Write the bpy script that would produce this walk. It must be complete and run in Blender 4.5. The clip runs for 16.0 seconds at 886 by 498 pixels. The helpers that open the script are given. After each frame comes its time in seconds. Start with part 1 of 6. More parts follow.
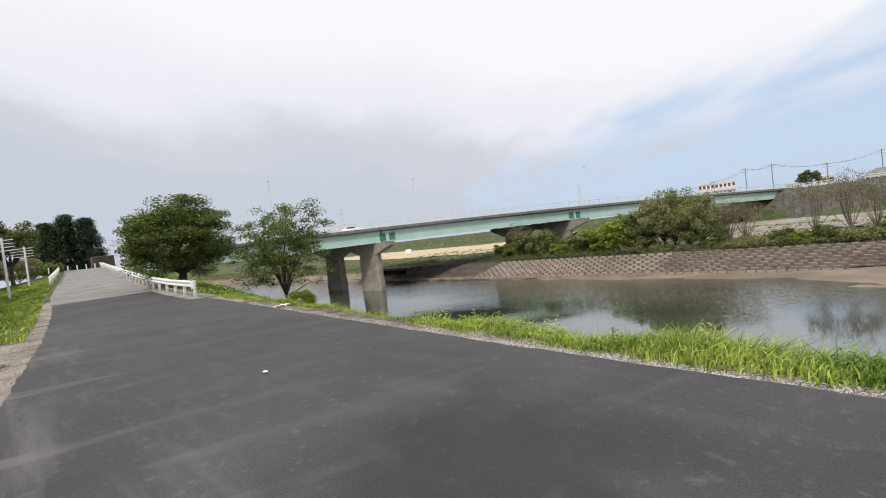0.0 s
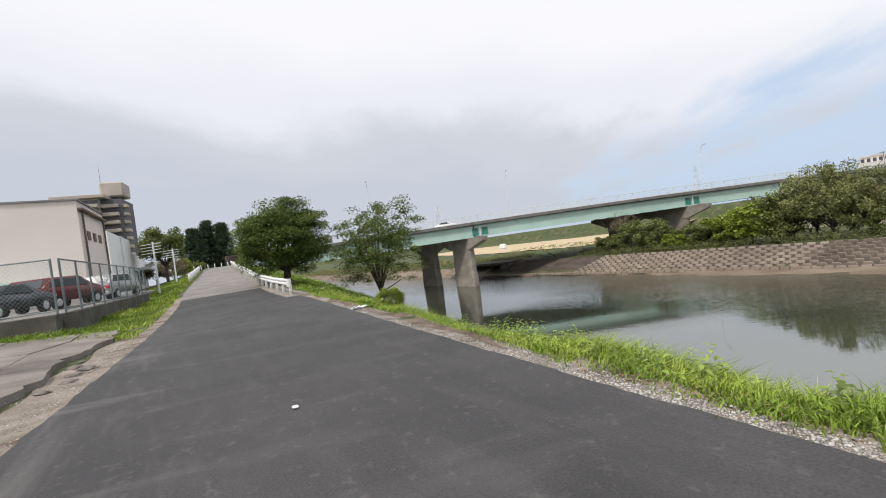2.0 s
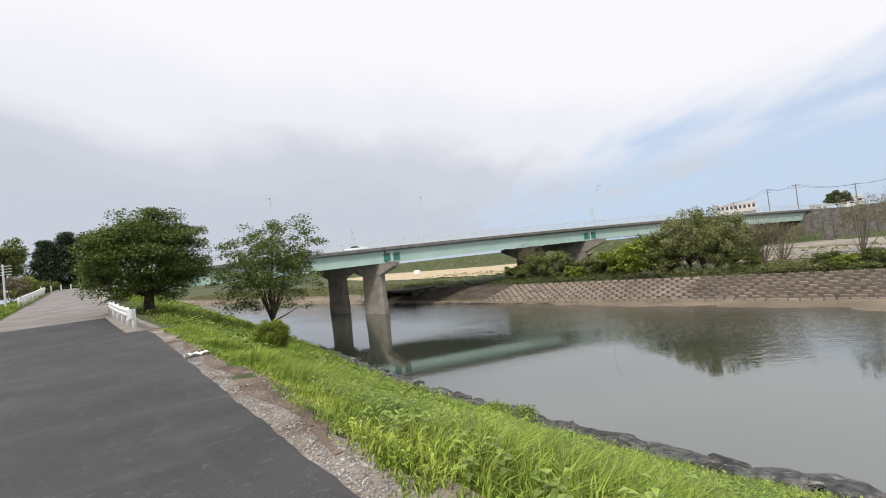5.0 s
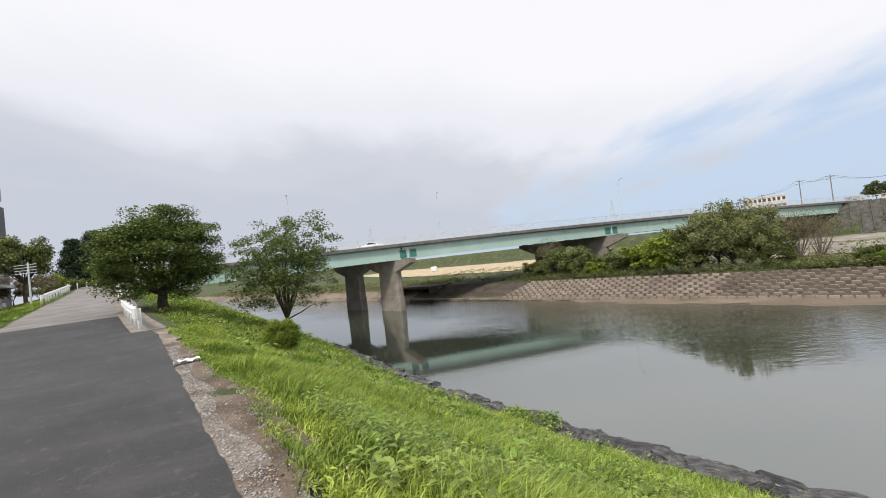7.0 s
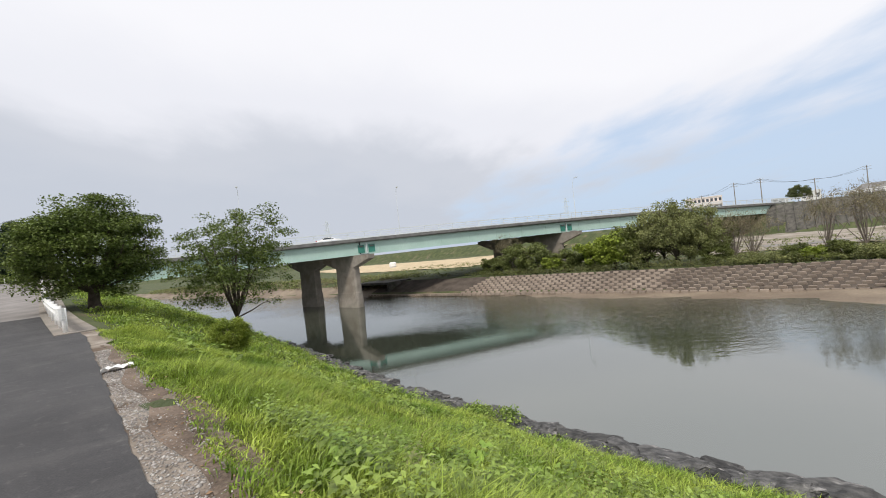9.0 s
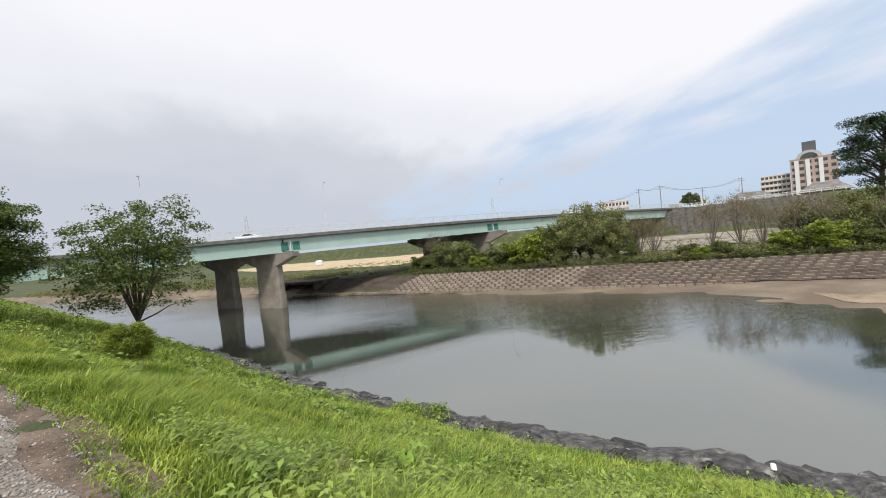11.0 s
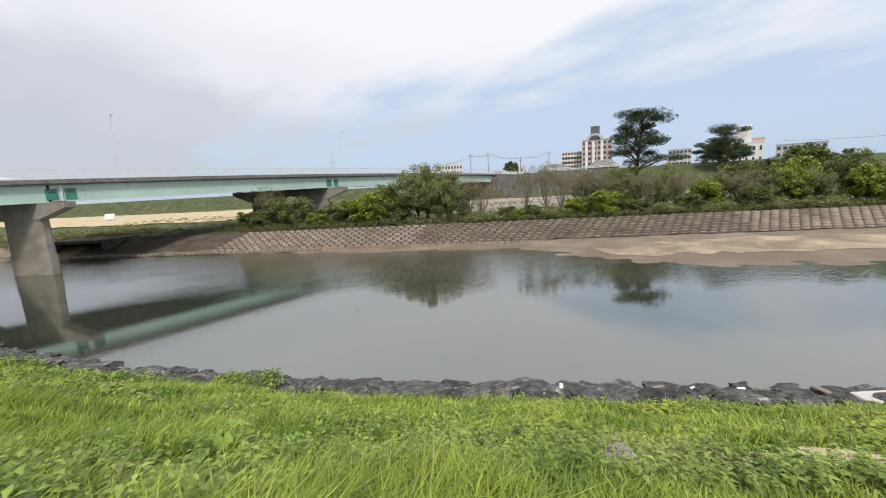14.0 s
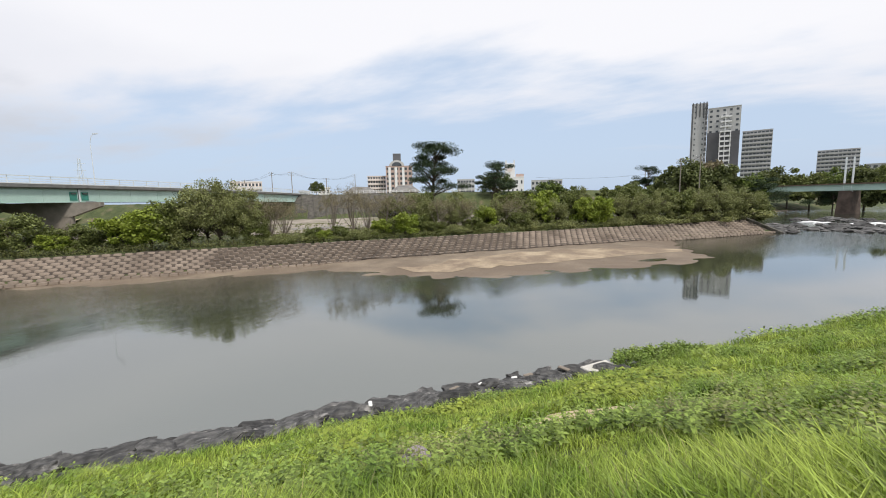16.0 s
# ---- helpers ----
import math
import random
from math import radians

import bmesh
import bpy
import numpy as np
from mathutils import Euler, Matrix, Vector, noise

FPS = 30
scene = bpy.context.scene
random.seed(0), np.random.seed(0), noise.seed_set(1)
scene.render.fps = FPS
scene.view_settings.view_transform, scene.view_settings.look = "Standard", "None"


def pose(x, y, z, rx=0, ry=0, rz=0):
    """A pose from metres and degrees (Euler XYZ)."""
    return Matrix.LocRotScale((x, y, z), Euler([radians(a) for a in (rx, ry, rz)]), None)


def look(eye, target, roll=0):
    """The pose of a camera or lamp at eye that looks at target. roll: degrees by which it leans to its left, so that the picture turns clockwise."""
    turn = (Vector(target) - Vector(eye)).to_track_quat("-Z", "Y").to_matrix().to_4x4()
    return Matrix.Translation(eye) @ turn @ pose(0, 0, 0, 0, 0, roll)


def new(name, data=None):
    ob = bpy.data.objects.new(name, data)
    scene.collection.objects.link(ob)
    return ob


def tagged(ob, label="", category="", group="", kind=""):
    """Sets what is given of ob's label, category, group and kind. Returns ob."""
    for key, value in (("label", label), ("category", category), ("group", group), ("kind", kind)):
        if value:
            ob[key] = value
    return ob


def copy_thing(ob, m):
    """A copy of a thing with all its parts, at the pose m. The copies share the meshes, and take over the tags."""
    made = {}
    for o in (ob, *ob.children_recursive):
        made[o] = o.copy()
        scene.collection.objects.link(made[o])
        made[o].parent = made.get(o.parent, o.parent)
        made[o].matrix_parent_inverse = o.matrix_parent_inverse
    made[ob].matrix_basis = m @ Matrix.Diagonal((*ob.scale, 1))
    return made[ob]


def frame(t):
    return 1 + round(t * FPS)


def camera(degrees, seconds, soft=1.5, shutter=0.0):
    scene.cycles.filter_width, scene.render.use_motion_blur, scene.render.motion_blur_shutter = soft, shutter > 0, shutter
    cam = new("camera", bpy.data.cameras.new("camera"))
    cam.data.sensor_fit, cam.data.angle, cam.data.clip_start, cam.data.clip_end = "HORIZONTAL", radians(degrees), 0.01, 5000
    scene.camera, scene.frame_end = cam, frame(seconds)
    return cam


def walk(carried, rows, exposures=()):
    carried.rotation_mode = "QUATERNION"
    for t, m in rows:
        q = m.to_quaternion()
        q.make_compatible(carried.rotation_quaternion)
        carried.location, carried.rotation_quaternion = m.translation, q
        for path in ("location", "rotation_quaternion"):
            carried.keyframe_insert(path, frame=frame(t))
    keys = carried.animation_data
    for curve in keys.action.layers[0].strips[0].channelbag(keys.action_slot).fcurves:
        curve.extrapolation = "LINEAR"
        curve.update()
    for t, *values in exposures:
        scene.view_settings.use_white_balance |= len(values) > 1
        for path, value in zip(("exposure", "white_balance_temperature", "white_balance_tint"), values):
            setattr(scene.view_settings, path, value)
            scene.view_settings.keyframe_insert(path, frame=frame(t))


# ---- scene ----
cam = camera(95.5, 16.0, soft=1.0)
PATH = [
    (0, (-0.534, 1.334, 1.511), (-0.531, 3.334, 1.456), -6.6),
    (0.5, (-0.472, 1.76, 1.514), (-0.69, 3.745, 1.409), -7.2),
    (1, (-0.446, 2.137, 1.467), (-0.839, 4.095, 1.357), -7.1),
    (1.5, (-0.436, 2.566, 1.441), (-0.926, 4.503, 1.354), -7.5),
    (2, (-0.417, 2.975, 1.464), (-0.879, 4.921, 1.443), -8.0),
    (2.5, (-0.328, 3.397, 1.455), (-0.707, 5.36, 1.495), -8.1),
    (3, (-0.237, 3.785, 1.442), (-0.507, 5.766, 1.5), -8.0),
    (3.5, (-0.153, 4.066, 1.458), (-0.315, 6.059, 1.503), -7.5),
    (4, (-0.067, 4.406, 1.463), (-0.133, 6.404, 1.493), -6.9),
    (4.2, (-0.041, 4.513, 1.46), (-0.074, 6.513, 1.495), -6.3),
    (6.5, (0.14, 5.726, 1.494), (0.04, 7.723, 1.557), -6.1),
    (7, (0.076, 5.934, 1.463), (-0.05, 7.929, 1.507), -6.4),
    (7.5, (0.065, 6.115, 1.464), (-0.012, 8.113, 1.49), -6.0),
    (8, (0.046, 6.213, 1.473), (0.058, 8.213, 1.486), -6.0),
    (10.5, (-0.058, 6.248, 1.467), (0.086, 8.243, 1.448), -6.5),
    (11, (-0.02, 6.304, 1.472), (0.397, 8.26, 1.427), -5.7),
    (11.5, (0.029, 6.343, 1.46), (0.66, 8.24, 1.393), -4.7),
    (12, (0.095, 6.415, 1.46), (0.898, 8.244, 1.355), -3.6),
    (12.5, (0.154, 6.474, 1.446), (1.079, 8.241, 1.284), -3.1),
    (13, (0.177, 6.523, 1.432), (1.174, 8.242, 1.209), -3.0),
    (13.5, (0.154, 6.584, 1.414), (1.199, 8.265, 1.127), -3.1),
    (14, (0.142, 6.602, 1.39), (1.245, 8.24, 1.079), -3.2),
    (14.5, (0.184, 6.591, 1.394), (1.471, 8.09, 1.088), -2.6),
    (15, (0.201, 6.555, 1.405), (1.665, 7.888, 1.115), -1.8),
    (15.5, (0.182, 6.493, 1.405), (1.803, 7.633, 1.14), -1.4),
    (16, (0.148, 6.407, 1.401), (1.884, 7.37, 1.157), -1.3),
]

walk(cam, [(t, look(eye, target, roll)) for t, eye, target, roll in PATH])

# ---- sky, sun ----
SUN_AZ, SUN_EL = -158.0, 52.0


def make_world():
    world = bpy.data.worlds.new("sky")
    scene.world = world
    world.use_nodes = True
    nt = world.node_tree
    nt.nodes.clear()
    N, L = nt.nodes.new, nt.links.new
    out, bg = N("ShaderNodeOutputWorld"), N("ShaderNodeBackground")
    sky = N("ShaderNodeTexSky")
    sky.sky_type, sky.sun_disc = "NISHITA", False
    sky.sun_elevation, sky.sun_rotation = radians(SUN_EL), radians(SUN_AZ)
    sky.air_density, sky.dust_density, sky.ozone_density = 1.0, 2.5, 1.0
    dim = N("ShaderNodeVectorMath")
    dim.operation = "MULTIPLY"
    dim.inputs[1].default_value = (0.112, 0.108, 0.104)
    L(sky.outputs["Color"], dim.inputs[0])
    co = N("ShaderNodeTexCoord")
    sep = N("ShaderNodeSeparateXYZ")
    L(co.outputs["Generated"], sep.inputs[0])

    def math(op, a, b=None, c=None):
        n = N("ShaderNodeMath")
        n.operation = op
        for i, v in enumerate((a, b, c)):
            if v is None:
                continue
            if hasattr(v, "default_value"):
                L(v, n.inputs[i])
            else:
                n.inputs[i].default_value = v
        return n.outputs[0]

    # the cloud sheet is seen in perspective: divide by the height, which draws it out towards the horizon
    up = math("MAXIMUM", sep.outputs["Z"], 0.02)
    den = math("ADD", up, 0.12)
    cx, cy = math("DIVIDE", sep.outputs["X"], den), math("DIVIDE", sep.outputs["Y"], den)
    comb = N("ShaderNodeCombineXYZ")
    L(cx, comb.inputs[0])
    L(cy, comb.inputs[1])

    def cloud(scale, detail, rough, off, stretch=(1, 1, 1)):
        mp = N("ShaderNodeMapping")
        mp.inputs["Location"].default_value = off
        mp.inputs["Scale"].default_value = stretch
        mp.inputs["Rotation"].default_value = (0, 0, radians(35))
        n = N("ShaderNodeTexNoise")
        n.inputs["Scale"].default_value, n.inputs["Detail"].default_value, n.inputs["Roughness"].default_value = scale, detail, rough
        L(comb.outputs[0], mp.inputs[0])
        L(mp.outputs[0], n.inputs["Vector"])
        return n.outputs["Fac"]

    big = cloud(0.55, 5, 0.5, (3.1, 1.7, 0), (1, 0.6, 1))
    fine = cloud(1.6, 6, 0.55, (7.0, 2.0, 0), (1, 0.55, 1))
    # a front crosses the sky: grey low bank, white sheet above it, clear blue to the right of it
    blue_side = math("ADD", math("MULTIPLY", sep.outputs["X"], 0.78), math("MULTIPLY", sep.outputs["Y"], 0.34))
    lift = math("SUBTRACT", blue_side, math("MULTIPLY", sep.outputs["Z"], 1.62))
    clear = math("ADD", lift, math("MULTIPLY", math("SUBTRACT", big, 0.5), 0.75))
    clear = math("ADD", clear, math("MULTIPLY", math("SUBTRACT", fine, 0.5), 0.75))

    def ramp(value, *stops):
        r = N("ShaderNodeValToRGB")
        el = r.color_ramp.elements
        while len(el) < len(stops):
            el.new(0.5)
        for e, (p, c) in zip(el, stops):
            e.position, e.color = p, (*c, 1)
        r.color_ramp.interpolation = "EASE"
        L(value, r.inputs[0])
        return r.outputs[0]

    clear_f = ramp(clear, (0.18, (0, 0, 0)), (0.54, (1, 1, 1)))
    # how grey the cloud is: the low bank is grey-blue, the sheet above nearly white
    bank = math("ADD", math("MULTIPLY", sep.outputs["Z"], 1.9), math("MULTIPLY", sep.outputs["X"], 0.30))
    bank = math("ADD", bank, math("MULTIPLY", math("SUBTRACT", big, 0.5), 0.6))
    bank = math("ADD", bank, math("MULTIPLY", math("SUBTRACT", fine, 0.5), 0.28))
    cloud_c = ramp(bank, (0.16, (0.58, 0.62, 0.70)), (0.34, (0.63, 0.66, 0.73)), (0.52, (0.85, 0.86, 0.92)), (0.80, (0.95, 0.95, 0.99)))
    haze = N("ShaderNodeMix")
    haze.data_type = "RGBA"
    haze.inputs[6].default_value = (0.61, 0.745, 0.95, 1)
    haze.inputs[0].default_value = 0.2
    L(dim.outputs[0], haze.inputs[7])
    mix = N("ShaderNodeMix")
    mix.data_type = "RGBA"
    L(clear_f, mix.inputs[0])
    L(cloud_c, mix.inputs[6])
    L(haze.outputs[2], mix.inputs[7])
    L(mix.outputs[2], bg.inputs["Color"])
    bg.inputs["Strength"].default_value = 1.0
    L(bg.outputs[0], out.inputs["Surface"])


make_world()
sun = new("sun", bpy.data.lights.new("sun", "SUN"))
sun.data.energy, sun.data.angle, sun.data.color = 2.85, radians(9), (1.0, 0.95, 0.87)
_a, _e = radians(SUN_AZ), radians(SUN_EL)
sun.matrix_world = look((math.sin(_a) * math.cos(_e) * 80, math.cos(_a) * math.cos(_e) * 80, math.sin(_e) * 80), (0, 0, 0))


# ---- materials ----
def mat(name, c1, c2, scale=3.0, rough=0.85, bump=0.25, fine=40.0, metal=0.0, spread=(0.35, 0.65), obj_var=0.0, island_var=0.0, stain=None, stain_scale=0.4, stain_at=(0.55, 0.7), spec=0.5, dist=0.02, speck=0.18, world=False):
    m = bpy.data.materials.new(name)
    m.use_nodes = True
    nt = m.node_tree
    N, L = nt.nodes.new, nt.links.new
    bsdf = nt.nodes["Principled BSDF"]
    co = N("ShaderNodeNewGeometry").outputs["Position"] if world else N("ShaderNodeTexCoord").outputs["Object"]

    def noise_tex(s, detail=5):
        n = N("ShaderNodeTexNoise")
        n.inputs["Scale"].default_value, n.inputs["Detail"].default_value = s, detail
        L(co, n.inputs["Vector"])
        return n.outputs["Fac"]

    def mixer(fac, a, b, kind="MIX"):
        n = N("ShaderNodeMix")
        n.data_type, n.blend_type = "RGBA", kind
        for sock, v in ((n.inputs[0], fac), (n.inputs[6], a), (n.inputs[7], b)):
            if isinstance(v, (int, float)):
                sock.default_value = v
            elif isinstance(v, tuple):
                sock.default_value = (*v, 1)
            else:
                L(v, sock)
        return n.outputs[2]

    def mapped(v, a, b, lo=0.0, hi=1.0):
        n = N("ShaderNodeMapRange")
        n.inputs["From Min"].default_value, n.inputs["From Max"].default_value = a, b
        n.inputs["To Min"].default_value, n.inputs["To Max"].default_value = lo, hi
        L(v, n.inputs["Value"])
        return n.outputs[0]

    grain = noise_tex(fine, 4)
    col = mixer(mapped(noise_tex(scale), *spread), c1, c2)
    if stain:
        col = mixer(mapped(noise_tex(stain_scale, 7), *stain_at), col, stain)
    col = mixer(1.0, col, mapped(grain, 0.2, 0.8, 1 - speck, 1 + speck), "MULTIPLY")
    if obj_var:
        col = mixer(1.0, col, mapped(N("ShaderNodeObjectInfo").outputs["Random"], 0, 1, 1 - obj_var, 1 + obj_var), "MULTIPLY")
    if island_var:
        col = mixer(1.0, col, mapped(N("ShaderNodeNewGeometry").outputs["Random Per Island"], 0, 1, 1 - island_var, 1 + island_var), "MULTIPLY")
    L(col, bsdf.inputs["Base Color"])
    bsdf.inputs["Roughness"].default_value, bsdf.inputs["Metallic"].default_value = rough, metal
    bsdf.inputs["Specular IOR Level"].default_value = spec
    if bump:
        b = N("ShaderNodeBump")
        b.inputs["Strength"].default_value, b.inputs["Distance"].default_value = bump, dist
        L(grain, b.inputs["Height"])
        L(b.outputs[0], bsdf.inputs["Normal"])
    return m


def leaf_mat(name, c1, c2, island=0.45, rough=0.55, glow=0.25):
    m = mat(name, c1, c2, scale=0.8, rough=rough, bump=0, island_var=island, spec=0.35)
    nt = m.node_tree
    bsdf, out = nt.nodes["Principled BSDF"], nt.nodes["Material Output"]
    tr = nt.nodes.new("ShaderNodeBsdfTranslucent")
    mx = nt.nodes.new("ShaderNodeMixShader")
    mx.inputs[0].default_value = glow
    src = bsdf.inputs["Base Color"].links[0].from_socket
    nt.links.new(src, tr.inputs["Color"])
    nt.links.new(bsdf.outputs[0], mx.inputs[1])
    nt.links.new(tr.outputs[0], mx.inputs[2])
    nt.links.new(mx.outputs[0], out.inputs["Surface"])
    return m


M_ASPHALT = mat("asphalt_new", (0.035, 0.034, 0.036), (0.055, 0.053, 0.055), scale=0.5, rough=0.78, bump=0.6, fine=55, speck=0.45, stain=(0.070, 0.067, 0.066), stain_scale=0.55, stain_at=(0.57, 0.80), dist=0.006)
def dusty(m, tint, along):
    """Dry dust dragged along the road in faint streaks, thickest by the left edge, and dark damp patches."""
    nt = m.node_tree
    N, L = nt.nodes.new, nt.links.new
    b = nt.nodes["Principled BSDF"]
    co = N("ShaderNodeTexCoord").outputs["Object"]
    col = b.inputs["Base Color"].links[0].from_socket
    dot, edge = N("ShaderNodeVectorMath"), N("ShaderNodeMapRange")
    dot.operation = "DOT_PRODUCT"
    dot.inputs[1].default_value = (0.667, 0.745, 0)
    L(co, dot.inputs[0])
    for key, v in (("From Min", 2.4), ("From Max", -0.4), ("To Min", 0.35), ("To Max", 1.9)):
        edge.inputs[key].default_value = v
    L(dot.outputs["Value"], edge.inputs["Value"])
    for size, scale, lo, hi, amount, ang, c, by_edge in (
        ((7, 1, 1), 2.4, 0.50, 0.74, 0.42, along, tint, True),
        ((5, 1, 1), 1.5, 0.54, 0.66, 0.38, along + 68, tint, True),
        ((1, 1, 1), 0.35, 0.52, 0.68, 0.55, 0, (0.026, 0.025, 0.026), False),
        ((1, 1, 1), 9.0, 0.58, 0.70, 0.30, 0, tint, False),
        ((1, 1, 1), 160.0, 0.60, 0.68, 0.30, 0, (0.16, 0.155, 0.15), False),
    ):
        mp, n, mr, mx = N("ShaderNodeMapping"), N("ShaderNodeTexNoise"), N("ShaderNodeMapRange"), N("ShaderNodeMix")
        mp.vector_type = "TEXTURE"
        mp.inputs["Rotation"].default_value, mp.inputs["Scale"].default_value = (0, 0, radians(ang)), size
        L(co, mp.inputs[0])
        L(mp.outputs[0], n.inputs["Vector"])
        n.inputs["Scale"].default_value, n.inputs["Detail"].default_value, n.inputs["Roughness"].default_value = scale, 7, 0.62
        mr.inputs["From Min"].default_value, mr.inputs["From Max"].default_value, mr.inputs["To Max"].default_value = lo, hi, amount
        L(n.outputs["Fac"], mr.inputs["Value"])
        fac = mr.outputs[0]
        if by_edge:
            k = N("ShaderNodeMath")
            k.operation, k.use_clamp = "MULTIPLY", True
            L(fac, k.inputs[0])
            L(edge.outputs[0], k.inputs[1])
            fac = k.outputs[0]
        mx.data_type = "RGBA"
        L(fac, mx.inputs[0])
        L(col, mx.inputs[6])
        mx.inputs[7].default_value = (*c, 1)
        col = mx.outputs[2]
    # one large damp patch with a ragged rim
    away, rag, rim, wet = N("ShaderNodeVectorMath"), N("ShaderNodeTexNoise"), N("ShaderNodeMath"), N("ShaderNodeMapRange")
    away.operation = "DISTANCE"
    away.inputs[1].default_value = (-0.35, 3.9, 0.03)
    L(co, away.inputs[0])
    rag.inputs["Scale"].default_value, rag.inputs["Detail"].default_value = 1.6, 8
    L(co, rag.inputs["Vector"])
    rim.operation = "MULTIPLY_ADD"
    rim.inputs[1].default_value = 1.6
    L(rag.outputs["Fac"], rim.inputs[0])
    L(away.outputs["Value"], rim.inputs[2])
    for key, v in (("From Min", 2.1), ("From Max", 1.3), ("To Min", 0.0), ("To Max", 0.6)):
        wet.inputs[key].default_value = v
    L(rim.outputs[0], wet.inputs["Value"])
    mx = N("ShaderNodeMix")
    mx.data_type = "RGBA"
    L(wet.outputs[0], mx.inputs[0])
    L(col, mx.inputs[6])
    mx.inputs[7].default_value = (0.017, 0.016, 0.018, 1)
    L(mx.outputs[2], b.inputs["Base Color"])


dusty(M_ASPHALT, (0.17, 0.162, 0.156), -42)
M_ASPHALT_OLD = mat("asphalt_old", (0.185, 0.171, 0.163), (0.26, 0.241, 0.23), scale=0.8, rough=0.9, bump=0.5, fine=70, dist=0.006)
M_BROKEN = mat("asphalt_broken", (0.17, 0.15, 0.135), (0.26, 0.23, 0.205), scale=1.2, rough=0.95, bump=0.7, fine=30, stain=(0.10, 0.09, 0.08), dist=0.02)
M_GRAVEL = mat("gravel_soil", (0.20, 0.165, 0.13), (0.34, 0.30, 0.26), scale=2.2, rough=0.95, bump=0.8, fine=35, stain=(0.12, 0.085, 0.06), stain_scale=1.1, stain_at=(0.5, 0.65), dist=0.03)
M_SOIL = mat("bare_soil", (0.10, 0.072, 0.052), (0.20, 0.15, 0.115), scale=1.6, rough=0.95, bump=0.9, fine=28, stain=(0.26, 0.21, 0.165), stain_scale=2.2, stain_at=(0.58, 0.72), dist=0.03, speck=0.4)
M_PEBBLE = mat("pebble", (0.24, 0.22, 0.205), (0.42, 0.40, 0.375), scale=3, rough=0.85, bump=0.3, island_var=0.5)
M_EARTH = mat("grassy_earth", (0.045, 0.062, 0.020), (0.085, 0.10, 0.035), scale=0.5, rough=0.95, bump=0.8, fine=14, stain=(0.14, 0.115, 0.07), stain_scale=0.25, stain_at=(0.58, 0.7), dist=0.05)
M_BED = mat("river_mud", (0.17, 0.132, 0.095), (0.26, 0.208, 0.15), scale=0.35, rough=0.7, bump=0.4, fine=6, stain=(0.15, 0.112, 0.078), stain_scale=0.12, stain_at=(0.40, 0.62), dist=0.04)
M_SAND_DRY = mat("dry_sandbar", (0.27, 0.21, 0.145), (0.40, 0.32, 0.225), scale=0.5, rough=0.95, bump=0.5, fine=5, stain=(0.21, 0.16, 0.115), stain_scale=0.3, stain_at=(0.45, 0.6), dist=0.04)
M_SAND = mat("sand", (0.44, 0.35, 0.22), (0.56, 0.45, 0.29), scale=0.3, rough=0.95, bump=0.4, fine=8)
M_CONCRETE = mat("concrete_weathered", (0.20, 0.18, 0.156), (0.29, 0.26, 0.225), scale=0.8, rough=0.9, bump=0.3, fine=25, stain=(0.20, 0.17, 0.14), stain_scale=0.5)
M_CONCRETE_DARK = mat("concrete_stained", (0.06, 0.057, 0.05), (0.13, 0.12, 0.105), scale=1.2, rough=0.95, bump=0.5, fine=20, stain=(0.06, 0.065, 0.04), stain_scale=1.0)
M_BLOCK = mat("revetment_block", (0.22, 0.176, 0.142), (0.31, 0.255, 0.208), scale=0.5, rough=0.95, bump=0.5, fine=12, obj_var=0.12, island_var=0.12, stain=(0.16, 0.125, 0.10), stain_scale=0.25, world=True)
# dark joints, their colour deepened further for the shade between the blocks
M_REVET = mat("revetment_joint_shade", (0.060, 0.047, 0.038), (0.105, 0.084, 0.068), scale=0.7, rough=0.95, bump=0.6, fine=10)
M_GREEN_STEEL = mat("green_painted_steel", (0.36, 0.50, 0.45), (0.42, 0.56, 0.51), scale=0.35, rough=0.5, bump=0.05, fine=20, stain=(0.31, 0.46, 0.40), stain_scale=0.7, stain_at=(0.6, 0.8))
M_GREEN_DARK = mat("dark_green_steel", (0.03, 0.17, 0.13), (0.045, 0.23, 0.18), scale=1, rough=0.5, bump=0.05)
# darker copy of the girders' green, shade under the deck put into the colour
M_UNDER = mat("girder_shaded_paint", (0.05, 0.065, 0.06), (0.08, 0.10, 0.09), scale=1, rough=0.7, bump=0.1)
M_FASCIA = mat("deck_edge_concrete", (0.12, 0.12, 0.115), (0.18, 0.18, 0.175), scale=1.2, rough=0.9, bump=0.2)
M_RAIL_GREY = mat("galvanised_rail", (0.60, 0.64, 0.65), (0.70, 0.74, 0.75), scale=2, rough=0.45, bump=0.02, metal=0.2)
M_WHITE = mat("white_paint", (0.74, 0.74, 0.72), (0.82, 0.82, 0.81), scale=2, rough=0.45, bump=0.05, stain=(0.60, 0.58, 0.54), stain_scale=2.0, stain_at=(0.62, 0.75))
M_BARK = mat("bark", (0.055, 0.042, 0.03), (0.11, 0.09, 0.07), scale=4, rough=0.95, bump=0.8, fine=18)
M_TWIG = mat("grey_twig", (0.17, 0.14, 0.115), (0.26, 0.22, 0.185), scale=4, rough=0.95, bump=0)
M_ROCK = mat("dark_rock", (0.036, 0.036, 0.037), (0.115, 0.112, 0.11), scale=2.5, rough=0.8, bump=1.0, fine=7, obj_var=0.5, stain=(0.26, 0.25, 0.24), stain_scale=1.6, stain_at=(0.60, 0.70), dist=0.06)
M_WALL_STAIN = mat("mossy_old_concrete", (0.06, 0.056, 0.048), (0.115, 0.107, 0.094), scale=1.2, rough=0.95, bump=0.4, fine=20, stain=(0.05, 0.05, 0.04), stain_scale=0.7)
